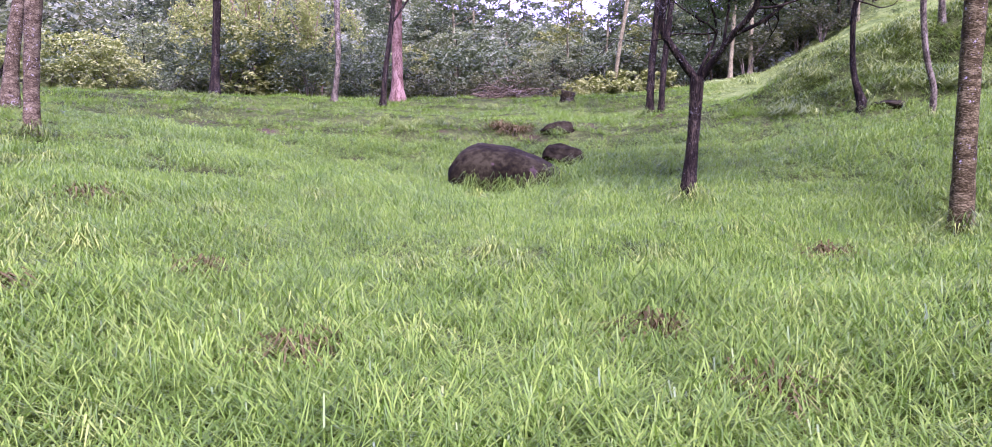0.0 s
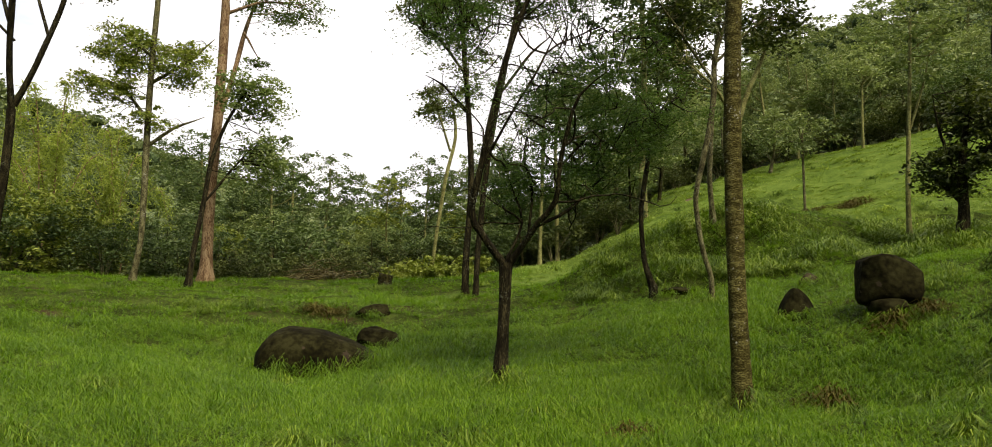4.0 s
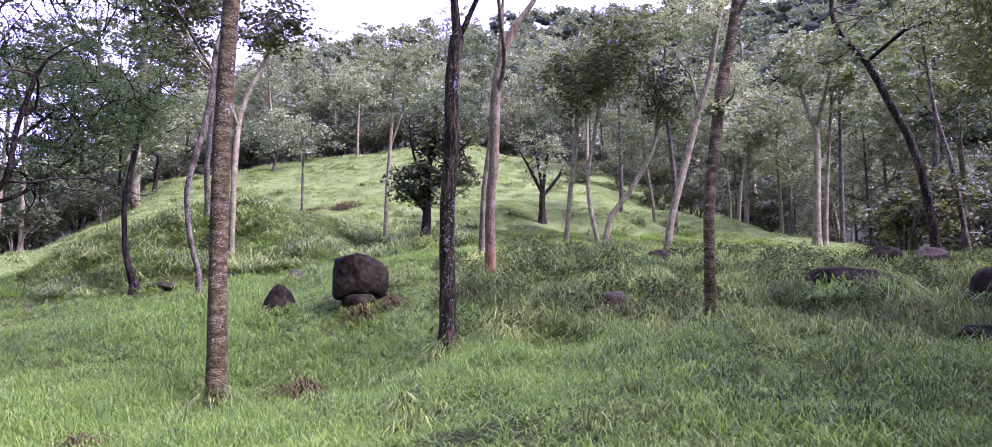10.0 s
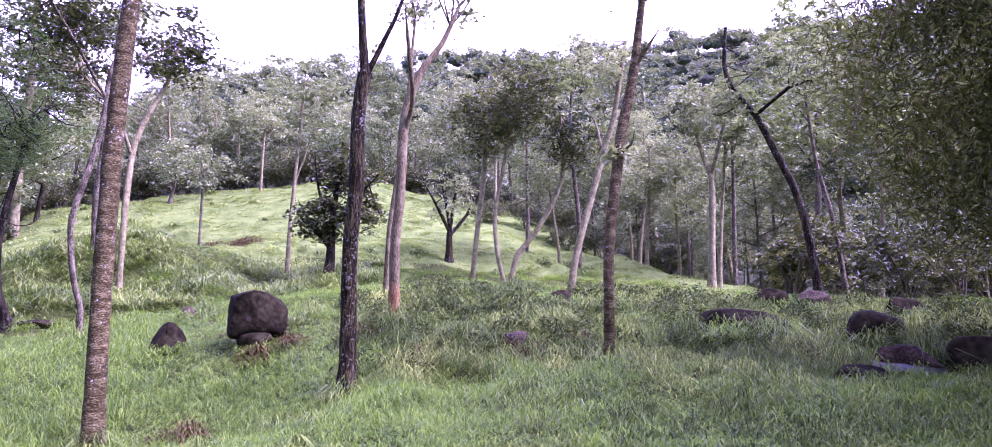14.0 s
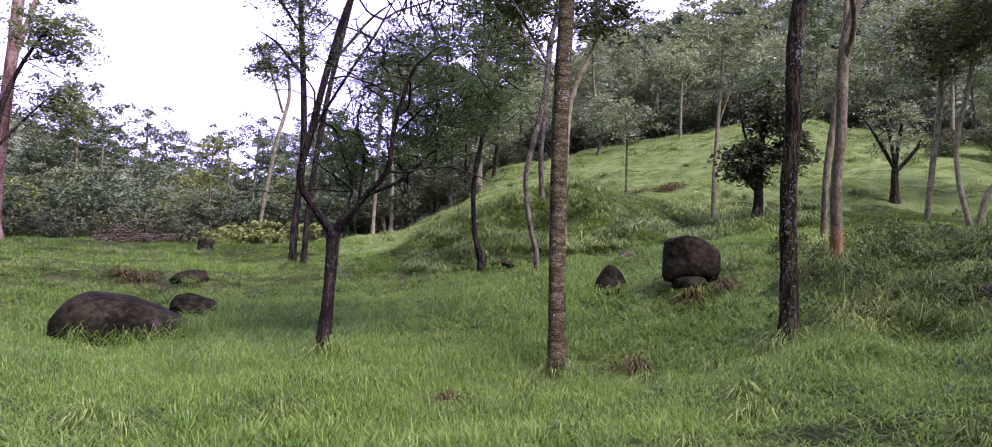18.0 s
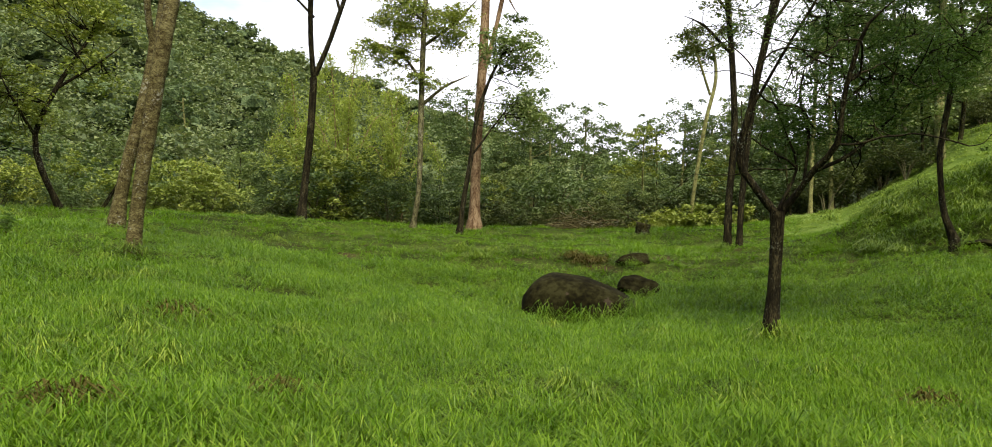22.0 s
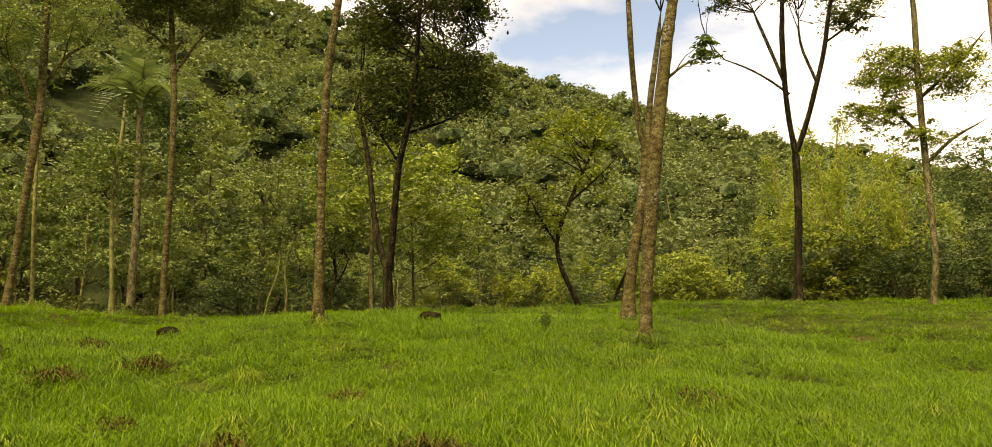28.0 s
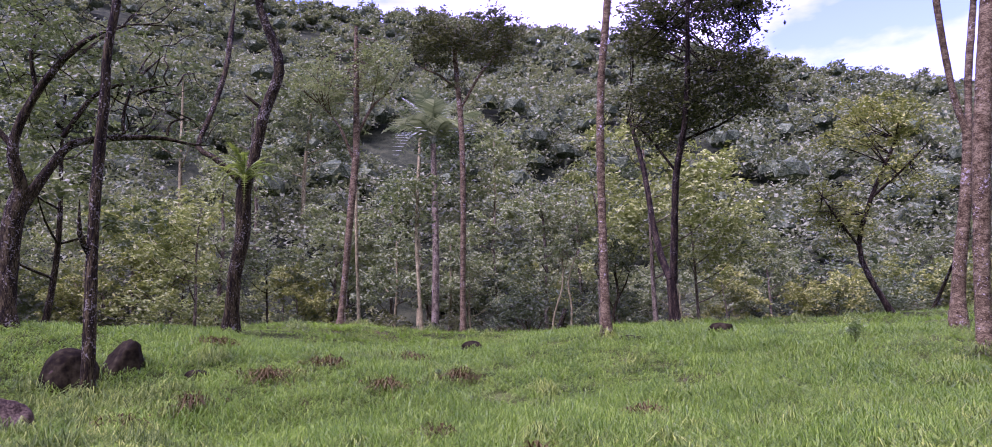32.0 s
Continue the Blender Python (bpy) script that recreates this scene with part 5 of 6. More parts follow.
# ---- woods ----
def wood_tree(seed, height, spread, leaf, size, bark, count, low=0.35):
    """A tree of the wood's edge: a bare, slightly bent trunk, a few limbs and a loose crown."""
    rng = np.random.default_rng(seed)
    root = thing("tree", 0, 0, -200, "", "tree")
    lean = rng.uniform(-0.08, 0.08, 2)
    pts = [(lean[0] * h + 0.15 * math.sin(h * 0.6 + seed), lean[1] * h, h, 0.0125 * height * (1 - 0.75 * h / height)) for h in np.linspace(-1.0, height * 0.86, 9)]
    path = smooth_path(pts, 0.8)
    paths = [path]
    places = []
    for k in range(7):
        h = (low + (0.8 - low) * (k + rng.uniform(0, 1)) / 7) * height
        b = path[np.argmin(abs(path[:, 2] - h))]
        a = rng.uniform(0, 2 * math.pi)
        ln = spread * rng.uniform(0.5, 0.95) * (1.1 - 0.5 * h / height)
        tip = b[:3] + np.array([math.cos(a) * ln, math.sin(a) * ln, ln * 0.6])
        paths.append(smooth_path([(*b[:3], b[3] * 0.5), (*((b[:3] + tip) / 2 - [0, 0, 0.1 * ln]), b[3] * 0.35), (*tip, 0.012)], 0.7))
        _, p = clumps(rng, *tip, spread * 0.5, spread * 0.5, spread * 0.30, count // 8 // 40, 40, 0.062 * spread)
        places.append(p)
    top = path[-1]
    _, p = clumps(rng, top[0], top[1], top[2], spread * 0.6, spread * 0.6, spread * 0.42, count // 8 // 40, 40, 0.062 * spread)
    places.append(p)
    v, f = tubes(paths, 6)
    part("trunk", mesh_of("trunk", v, f, bark, True), root)
    v, f = leaves(np.concatenate(places), size, rng)
    part("crown", mesh_of("crown", v, f, leaf), root)
    return root


def bush(seed, radius, height, leaf, size, count):
    rng = np.random.default_rng(seed)
    root = thing("shrub", 0, 0, -200, "", "shrub")
    places, stems = [], []
    for k in range(7):
        a, ln = rng.uniform(0, 2 * math.pi), rng.uniform(0.2, 0.75) * radius
        tip = np.array([math.cos(a) * ln, math.sin(a) * ln, rng.uniform(0.35, 0.85) * height])
        stems.append(smooth_path([(0, 0, -0.3, 0.04), (*(tip * [0.35, 0.35, 0.5]), 0.03), (*tip, 0.01)], 0.4))
        _, p = clumps(rng, *tip, radius * 0.5, radius * 0.5, height * 0.3, count // 7 // 40, 40, 0.075 * radius)
        places.append(p)
    v, f = tubes(stems, 5)
    tagged(part("stem", mesh_of("stem", v, f, "bark_grey", True), root), kind="stuff")
    p = np.concatenate(places)
    v, f = leaves(p[p[:, 2] > 0.05], size, rng)
    part("crown", mesh_of("crown", v, f, leaf), root)
    return root


KINDS = [
    (wood_tree(301, 13, 3.4, "leaf_mid", 0.26, "bark_grey", 5165), "tall woodland tree with a loose green crown"),
    (wood_tree(302, 16, 3.8, "leaf_dark", 0.26, "bark_pale", 5636), "tall dark-leaved woodland tree with a pale trunk"),
    (wood_tree(303, 11, 3.0, "leaf_mid", 0.23, "bark_pale", 4696), "slender woodland tree with a pale trunk"),
    (wood_tree(304, 9, 3.2, "leaf_bright", 0.23, "bark_grey", 4696), "young woodland tree with light green leaves"),
    (wood_tree(305, 14, 3.0, "leaf_mid", 0.23, "bark_grey", 4696), "thin tall woodland tree with a narrow crown"),
    (wood_tree(306, 10, 3.4, "leaf_yellow", 0.22, "bark_grey", 4227), "woodland tree with yellow-green leaves"),
    (wood_tree(307, 8, 3.0, "leaf_dark", 0.22, "bark_dark", 5401, 0.1), "understory tree leafy down to the ground"),
    (wood_tree(309, 12, 3.2, "leaf_haze", 0.23, "bark_pale", 5165), "slender tree on the hill behind the mound, leaves paled for haze"),
    (wood_tree(311, 9, 3.2, "leaf_haze", 0.22, "bark_grey", 5401, 0.15), "broad tree behind the mound, leaves paled for haze"),
    (wood_tree(308, 9, 3.2, "leaf_mid", 0.22, "bark_dark", 5401, 0.12), "broad green understory tree with low branches"),
]
# leaf tones taken a step darker for the shade low in the wood
SHRUBS = [
    (bush(321, 2.0, 2.6, "leaf_deep", 0.16, 3600), "dense green shrub at the wood's edge"),
    (bush(322, 2.4, 3.4, "leaf_dark", 0.16, 3800), "broad green shrub at the wood's edge"),
    (bush(323, 1.6, 2.0, "leaf_deep", 0.14, 3200), "dark green shrub at the wood's edge"),
]


def plant(source, label, az, r, scale, rng, group):
    a = radians(az)
    x, y = -r * math.sin(a), r * math.cos(a)
    z = float(ground_z(x, y, False)[0])
    ob = copy_thing(source, pose(x, y, z, 0, 0, rng.uniform(0, 360)) @ Matrix.Scale(scale, 4))
    tagged(ob, label, "", group)
    ob.scale = (scale, scale, scale)
    return ob


rng = np.random.default_rng(9)
# wood's edge beyond the field and on the mound: directions from, to, distance from, to, how many, kinds, scale
BELTS = [
    (-13, 36, 34, 41, 15, (2, 3, 6, 9), 0.66),
    (36, 102, 34, 42, 18, (2, 0, 3, 4), 0.72),
    (-13, 102, 41, 50, 30, (0, 2, 3, 5, 6, 9), 0.8),
    (-14, 102, 50, 62, 20, (0, 1, 2, 6, 9), 1.0),
    (-13, 8, 41, 54, 30, (1, 6, 6, 9), 0.9),
    (4, 32, 38, 50, 16, (1, 6, 6, 9), 0.85),
    (-27, -12, 36, 54, 16, (0, 1, 6, 9), 0.9),
    (-78, -22, 48, 53, 28, (7, 2, 6, 8, 8), 0.72),
    (-80, -22, 54, 66, 18, (7, 1, 8, 8), 0.95),
    (-78, -58, 26, 44, 16, (7, 4, 8), 0.6),
    (-80, -58, 40, 52, 8, (7, 8), 0.8),
    (-112, -77, 30, 48, 22, (7, 1, 2, 4, 8), 0.85),
    # unseen trees, added only to shade the grass on the right
    (-141, -114, 9, 14, 6, (0, 2, 4), 0.85),
    (90, 118, 22, 44, 11, (0, 1, 2, 4, 9), 0.75),
]
# the valley opens between the field and the hillside, and the trees in it stand low
LOW_AT, LOW_BY = [-24, -15, 4, 10, 40, 50, 60], [1.0, 0.68, 0.72, 0.74, 0.74, 0.92, 1.05]
for a0, a1, r0, r1, count, kinds, scale in BELTS:
    for k in range(count):
        src, label = KINDS[kinds[int(rng.integers(len(kinds)))]]
        at = a0 + (a1 - a0) * (k + rng.uniform(0.1, 0.9)) / count
        plant(src, label, at, rng.uniform(r0, r1), scale * rng.uniform(0.75, 1.2) * float(np.interp(at, LOW_AT, LOW_BY)), rng, "woodland trees")
for a0, a1, r0, r1, count, scale in [(20, 105, 40, 46, 24, 1.5), (20, 105, 46, 54, 20, 1.8), (-12, 20, 40, 50, 18, 1.1), (-78, -58, 34, 46, 8, 0.7), (-110, -80, 30, 42, 14, 1.0), (-4, 38, 31, 34, 14, 0.75), (38, 105, 31, 34, 11, 0.7), (-12, 38, 34, 40, 14, 1.1), (38, 105, 35, 41, 9, 1.0), (-24, -8, 36, 42, 10, 1.0), (-112, -78, 19, 28, 16, 0.8), (-76, -22, 45.5, 50, 40, 0.9)]:
    for k in range(count):
        src, label = SHRUBS[int(rng.integers(3)) if a1 > -50 else 2 * int(rng.integers(2))]
        plant(src, label, a0 + (a1 - a0) * (k + rng.uniform(0.1, 0.9)) / count, rng.uniform(r0, r1), scale * rng.uniform(0.7, 1.25), rng, "wood's edge shrubs")
for src, _ in KINDS + SHRUBS:
    for o in (*src.children_recursive, src):
        bpy.data.objects.remove(o)


def far_woods():
    """Crowns over the whole hillside: a lumpy shade-dark heart each, with tufts of loose leaves round it."""
    rng = np.random.default_rng(12)
    bm = bmesh.new()
    bmesh.ops.create_icosphere(bm, subdivisions=1, radius=1.0)
    heart_v = np.array([v.co for v in bm.verts])
    heart_f = np.array([[v.index for v in f.verts] for f in bm.faces])
    bm.free()
    leaf_v, leaf_f, heart_vs, heart_fs, base, hbase = [], [], [], [], 0, 0
    for a0, a1, n in [(-16, 12, 350), (-14, 118, 3100), (-115, -14, 1500)]:
        az = np.radians(rng.uniform(a0, a1, n))
        r = 52 + 140 * rng.uniform(0, 1, n) ** 0.85
        x, y = -r * np.sin(az), r * np.cos(az)
        z = ground_z(x, y, False)
        for k in range(n):
            s = rng.uniform(0.75, 1.3) * float(np.interp(r[k], [58, 110, 190], [2.5, 2.3, 1.9]))
            tall = rng.uniform(0.7, 1.5) if rng.uniform() < 0.95 else rng.uniform(1.6, 2.4)
            mid = np.array([x[k], y[k], z[k] + s * tall])
            lobes = rng.standard_normal((11, 3))
            lobes /= np.linalg.norm(lobes, axis=1)[:, None]
            lobes[:, 2] = np.abs(lobes[:, 2]) * 1.05 - 0.3
            lobes *= rng.uniform(0.55, 1.0, (11, 1))
            m = int(np.interp(r[k], [58, 100, 190], [330, 210, 170]))
            p = (lobes[rng.integers(0, 11, m)] + rng.standard_normal((m, 3)) * [0.2, 0.2, 0.12]) * s + mid
            v, f = leaves(p, (0.0034 * r[k] + 0.12) * rng.uniform(0.85, 1.2), rng, narrow=0.75, single=True)
            leaf_v.append(v)
            leaf_f.append(f + base)
            base += len(v)
            if r[k] < 66:
                continue
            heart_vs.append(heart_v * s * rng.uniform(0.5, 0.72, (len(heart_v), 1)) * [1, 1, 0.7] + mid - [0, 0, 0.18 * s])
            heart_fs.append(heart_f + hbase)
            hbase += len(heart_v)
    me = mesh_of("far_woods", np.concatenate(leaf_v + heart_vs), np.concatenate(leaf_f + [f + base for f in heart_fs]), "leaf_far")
    me.materials.append(MAT["shade_heart"])
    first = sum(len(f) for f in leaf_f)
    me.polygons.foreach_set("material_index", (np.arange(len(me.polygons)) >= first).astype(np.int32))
    tagged(new("far_woods", me), "dense mixed forest covering the hillside", "forest", kind="stuff")


far_woods()


# ---- single plants at the wood's edge ----
def place(source, label, az, r, scale, turn=0.0):
    x, y = spot(az, r)
    ob = copy_thing(source, pose(x, y, gz(x, y), 0, 0, turn) @ Matrix.Scale(scale, 4))
    ob.scale = (scale, scale, scale)
    return tagged(ob, label)


YELLOW, BRIGHT = wood_tree(331, 9, 3.6, "leaf_yellow", 0.23, "bark_grey", 4800, 0.25), bush(332, 2.4, 4.2, "leaf_bright", 0.19, 4400)
SAPLING = wood_tree(335, 9, 2.2, "leaf_bright", 0.2, "bark_pale", 3000)
GOLD, LOW = bush(333, 2.6, 3.2, "leaf_yellow", 0.19, 3600), bush(334, 1.2, 1.1, "leaf_bright", 0.15, 2200)
for az, r, sc in [(50.5, 28, 0.9), (54.5, 30, 0.75), (47.5, 31, 0.7), (84.5, 27.5, 0.6)]:
    place(YELLOW, "yellow-green leafy tree behind the meadow's edge", az, r, sc, az * 7)
for az, r, sc in [(17.8, 32, 1.0), (15.0, 33, 0.9), (26, 32, 0.75), (30, 33, 0.8), (39, 32, 0.7), (-80.0, 20.0, 0.38)]:
    place(BRIGHT, "bushy light green young tree at the wood's edge", az, r, sc, az * 9)
place(SAPLING, "slender young tree with bright green leaves", -6.2, 37, 0.72, 40)
for az, r, sc in [(86, 30, 0.8), (27, 33, 0.9)]:
    place(GOLD, "spreading shrub with yellow-green layered leaves", az, r, sc, az * 5)
for az, r, sc in [(-6.5, 32, 1.0), (-8.5, 31.5, 1.2), (-10.2, 32, 1.1), (-3.5, 33, 0.8), (-12, 32.5, 0.9), (0.5, 33, 0.8)]:
    place(LOW, "low bush with broad light green leaves", az, r, sc, az * 11)
for src in (YELLOW, BRIGHT, GOLD, LOW, SAPLING):
    for o in (*src.children_recursive, src):
        bpy.data.objects.remove(o)


def bamboo(az, r, culms, leaf, size, per, label, seed, spread=0.35):
    """Arching culms from one root; each culm: reach sideways, reach away, top height, drop of the tip, radius."""
    rng = np.random.default_rng(seed)
    x, y = spot(az, r)
    root = thing("bamboo_clump", x, y, gz(x, y), label, "bamboo", turn=az)
    places = []
    for k, (dx, dy, top, drop, rad) in enumerate(culms):
        b = rng.uniform(-0.4, 0.4, 2)
        pts = [(b[0], b[1], -0.2, rad), (b[0] + dx * 0.12, b[1] + dy * 0.12, top * 0.5, rad), (b[0] + dx * 0.42, b[1] + dy * 0.42, top * 0.88, rad * 0.8), (b[0] + dx * 0.75, b[1] + dy * 0.75, top, rad * 0.5), (b[0] + dx, b[1] + dy, top - drop, rad * 0.2)]
        path = smooth_path(pts, 0.25)
        v, f = tubes([path], 7)
        part("culm", mesh_of("culm", v, f, "culm", True), root)
        along = rng.uniform(0.28, 1.0, per) ** 0.8
        at_ = path[(along * (len(path) - 1)).astype(int), :3]
        fall = rng.uniform(0, 1, (per, 1))
        places.append(at_ + rng.standard_normal((per, 3)) * spread * [1, 1, 0.6] - fall * [0, 0, spread * 2.2])
    v, f = leaves(np.concatenate(places), size, rng, flat=0.5, narrow=0.2, droop=0.7)
    part("foliage", mesh_of("foliage", v, f, leaf), root)


bamboo(-103, 10.5, [(-3.4, -0.6, 5.0, 1.8, 0.035), (-3.0, 0.6, 4.2, 1.6, 0.03), (-2.4, -0.3, 5.6, 1.2, 0.035), (-3.8, 0.3, 6.2, 1.8, 0.035), (-2.0, 0.5, 3.2, 1.2, 0.025), (-3.2, 0.9, 3.4, 1.3, 0.02), (-1.6, 0.2, 4.4, 1.0, 0.03), (-1.0, -0.4, 6.0, 0.8, 0.035), (-2.8, -0.2, 6.6, 1.4, 0.035), (-0.6, 0.4, 5.0, 0.8, 0.03), (-1.8, 0.8, 5.2, 1.4, 0.03), (-1.2, 0.7, 3.6, 1.2, 0.025)], "leaf_shade", 0.13, 5200, "dense arching bamboo with drooping narrow leaves", 61, 0.34)
# out of view, added to cast shade on the right foreground
bamboo(-116, 12.0, [(-2.4, -0.6, 9.0, 1.8, 0.045), (-1.0, 0.6, 10.2, 1.4, 0.045), (1.6, -0.3, 9.6, 1.4, 0.045), (2.6, 0.5, 8.4, 1.8, 0.04), (-3.2, 0.2, 7.6, 1.8, 0.04), (0.3, -1.2, 10.5, 1.2, 0.045), (-0.6, 1.4, 8.0, 1.5, 0.04), (1.0, 1.8, 7.2, 1.5, 0.04)], "leaf_shade", 0.15, 2600, "tall dark bamboo thicket added out of view to shade the bank's foot", 65, 0.6)
bamboo(-96, 17.0, [(-1.8, -0.6, 5.6, 1.8, 0.03), (-1.0, 0.6, 6.4, 1.4, 0.03), (1.2, -0.3, 6.0, 1.4, 0.03), (2.0, 0.5, 5.2, 1.6, 0.03), (-2.4, 0.2, 4.4, 1.6, 0.03), (0.3, -1.0, 6.8, 1.2, 0.03)], "leaf_shade", 0.13, 3200, "dense bamboo clump with fine drooping leaves", 66, 0.5)
# two more unseen clumps, added for the same shade
bamboo(-138, 8.2, [(-2.0, -0.4, 8.6, 1.8, 0.045), (-0.8, 0.6, 9.4, 1.4, 0.045), (1.4, -0.3, 8.8, 1.4, 0.045), (2.0, 0.5, 7.6, 1.8, 0.04), (-2.4, 0.2, 7.0, 1.8, 0.04)], "leaf_shade", 0.15, 2000, "tall dark bamboo thicket added out of view to shade the bank's foot", 68, 0.6)
bamboo(-129, 9.6, [(-2.2, -0.6, 9.0, 1.8, 0.045), (-1.0, 0.6, 9.8, 1.4, 0.045), (1.6, -0.3, 9.2, 1.4, 0.045), (2.2, 0.5, 8.0, 1.8, 0.04), (-2.6, 0.2, 7.2, 1.8, 0.04), (0.3, -1.0, 10.0, 1.2, 0.045)], "leaf_shade", 0.15, 2600, "tall dark bamboo thicket added out of view to shade the bank's foot", 67, 0.6)
for az, r, sc, seed in [(16.6, 36, 0.66, 62), (12.8, 38, 0.6, 63), (19.4, 39, 0.68, 64)]:
    bamboo(az, r, [(-2.6 * sc, 0, 12 * sc, 1.6, 0.035), (2.4 * sc, 0.5, 12.5 * sc, 1.6, 0.035), (-1.2 * sc, -0.6, 14 * sc, 1.0, 0.035), (1.0 * sc, 0, 14.5 * sc, 1.0, 0.035), (-3.6 * sc, 0.4, 9.5 * sc, 1.6, 0.03), (3.6 * sc, 0, 10 * sc, 1.8, 0.03), (0, -0.8, 11 * sc, 1.0, 0.03)], "leaf_bamboo", 0.2, 950, "tall feathery yellow-green bamboo plumes", seed, 0.2)


def frond(length, width, arch, seed, leaf="palm", leaflets=26):
    """A palm or fern frond along +x: a rib with paired leaflets."""
    rng = np.random.default_rng(seed)
    t = np.linspace(0, 1, 10)
    rib = np.stack([t * length * (1 - 0.25 * t * arch), 0 * t, length * (0.75 * t - arch * t * t), 0.02 * length * (1 - 0.9 * t)], 1)
    verts, faces = tubes([rib], 4)
    tri = np.concatenate([faces[:, [0, 1, 2]], faces[:, [0, 2, 3]]])
    vs, fs, base = [verts], [tri], len(verts)
    for k in range(leaflets):
        u = 0.12 + 0.86 * k / leaflets
        p = np.array([np.interp(u, t, rib[:, i]) for i in range(3)])
        ln = width * math.sin(math.pi * (0.15 + 0.8 * u)) * rng.uniform(0.85, 1.1)
        for side in (-1, 1):
            tip = p + np.array([ln * 0.45, side * ln, -ln * 0.25])
            w = np.array([0.5 * length * 0.86 / leaflets, 0, 0])
            vs.append(np.array([p - w, p + w, tip + w * 0.3]))
            fs.append(np.array([[base, base + 1, base + 2]]))
            base += 3
    return mesh_of("frond", np.concatenate(vs), np.concatenate(fs), leaf)


def palm(az, r, height, length, label):
    x, y = spot(az, r)
    root = thing("palm", x, y, gz(x, y), label, "palm tree", turn=az)
    path = smooth_path([(0, 0, -0.4, 0.2), (0.1, 0, height * 0.5, 0.16), (0, 0, height, 0.13)], 0.6)
    v, f = tubes([path], 9)
    part("trunk", mesh_of("trunk", v, f, "bark_grey", True), root)
    rng = np.random.default_rng(71)
    shapes = [frond(length, length * 0.30, a, 72 + k, leaflets=15) for k, a in enumerate((0.55, 0.85, 1.15))]
    for k in range(13):
        ob = part("frond", shapes[k % 3], root)
        ob.matrix_basis = pose(0, 0, height, 0, rng.uniform(-58, -12), k * 360 / 13 + rng.uniform(-9, 9))


palm(67.3, 34.0, 10.2, 3.1, "palm with large pale green fronds among the forest")


def fern(x, y, z, turn, label):
    root = thing("fern", x, y, z, label, "fern", turn=turn)
    rng = np.random.default_rng(75)
    shapes = [frond(1.05, 0.10, a, 76 + k, "fern", 20) for k, a in enumerate((0.6, 0.95, 1.4))]
    for k in range(26):
        ob = part("frond", shapes[k % 3], root)
        ob.matrix_basis = pose(0, 0, rng.uniform(-0.15, 0.1), 0, rng.uniform(-45, 15), k * 360 / 13 + rng.uniform(-12, 12))


fern(-18.48, 2.83, 5.91, 80, "green fern growing on a gnarled trunk")


def sapling(az, r, height):
    x, y = spot(az, r)
    root = thing("sapling", x, y, gz(x, y), "small leafy sapling standing alone in the meadow", "sapling")
    rng = np.random.default_rng(85)
    stems = [smooth_path([(0, 0, -0.05, 0.009), (dx * 0.4, dy, height * 0.6, 0.006), (dx, dy, height * top, 0.003)], 0.05) for dx, dy, top in ((0.0, 0.02, 1.0), (0.13, -0.03, 0.75), (-0.14, 0.04, 0.7))]
    for stem in stems:
        v, f = tubes([stem], 6)
        part("stem", mesh_of("stem", v, f, "bark_grey", True), root)
    p = np.concatenate([st[rng.integers(len(st) // 2, len(st), 60), :3] for st in stems]) + rng.normal(0, 0.05, (180, 3))
    v, f = leaves(p, 0.085, rng)
    part("crown", mesh_of("crown", v, f, "leaf_feather"), root)


sapling(37.7, 15.5, 0.42)


def stump(az, r, radius, height):
    x, y = spot(az, r)
    path = smooth_path([(0, 0, -0.2, radius * 1.35), (0, 0, 0.05, radius * 1.1), (0.02, 0, height, radius)], 0.08)
    v, f = tubes([path], 14, 0.08, np.random.default_rng(81))
    n = len(v)
    v = np.concatenate([v, [v[-14:].mean(0) + [0, 0, 0.01]]])
    ring = np.arange(n - 14, n)
    tri = np.concatenate([f[:, [0, 1, 2]], f[:, [0, 2, 3]], np.stack([ring, np.roll(ring, -1), np.full(14, n)], 1)])
    ob = new("tree_stump", mesh_of("tree_stump", v, tri, "bark_dark", True))
    ob.matrix_basis = pose(x, y, gz(x, y) - 0.03, 6, 8, 0)
    tagged(ob, "short dark weathered stump at the meadow's edge", "tree stump")


stump(-5.9, 27.0, 0.24, 0.42)


def brush_pile(az, r, width, height):
    rng = np.random.default_rng(83)
    x, y = spot(az, r)
    sticks = []
    for k in range(150):
        a, ln = rng.uniform(0, 2 * math.pi), rng.uniform(0.5, 1.5)
        c = np.array([rng.normal(0, width * 0.3), rng.normal(0, 0.5), abs(rng.normal(0.1, height * 0.45))])
        d = np.array([math.cos(a), math.sin(a) * 0.6, rng.normal(0, 0.35)]) * ln / 2
        sticks.append(np.array([[*(c - d), 0.02], [*(c + rng.normal(0, 0.05, 3)), 0.016], [*(c + d), 0.006]]))
    v, f = tubes(sticks, 4)
    ob = new("brush_pile", mesh_of("brush_pile", v, f, "bark_tan", True))
    ob.matrix_basis = pose(x, y, gz(x, y), 0, 0, az)
    tagged(ob, "heap of dry cut branches at the meadow's edge", "brush pile", kind="stuff")


brush_pile(-1.2, 29.5, 2.4, 0.5)


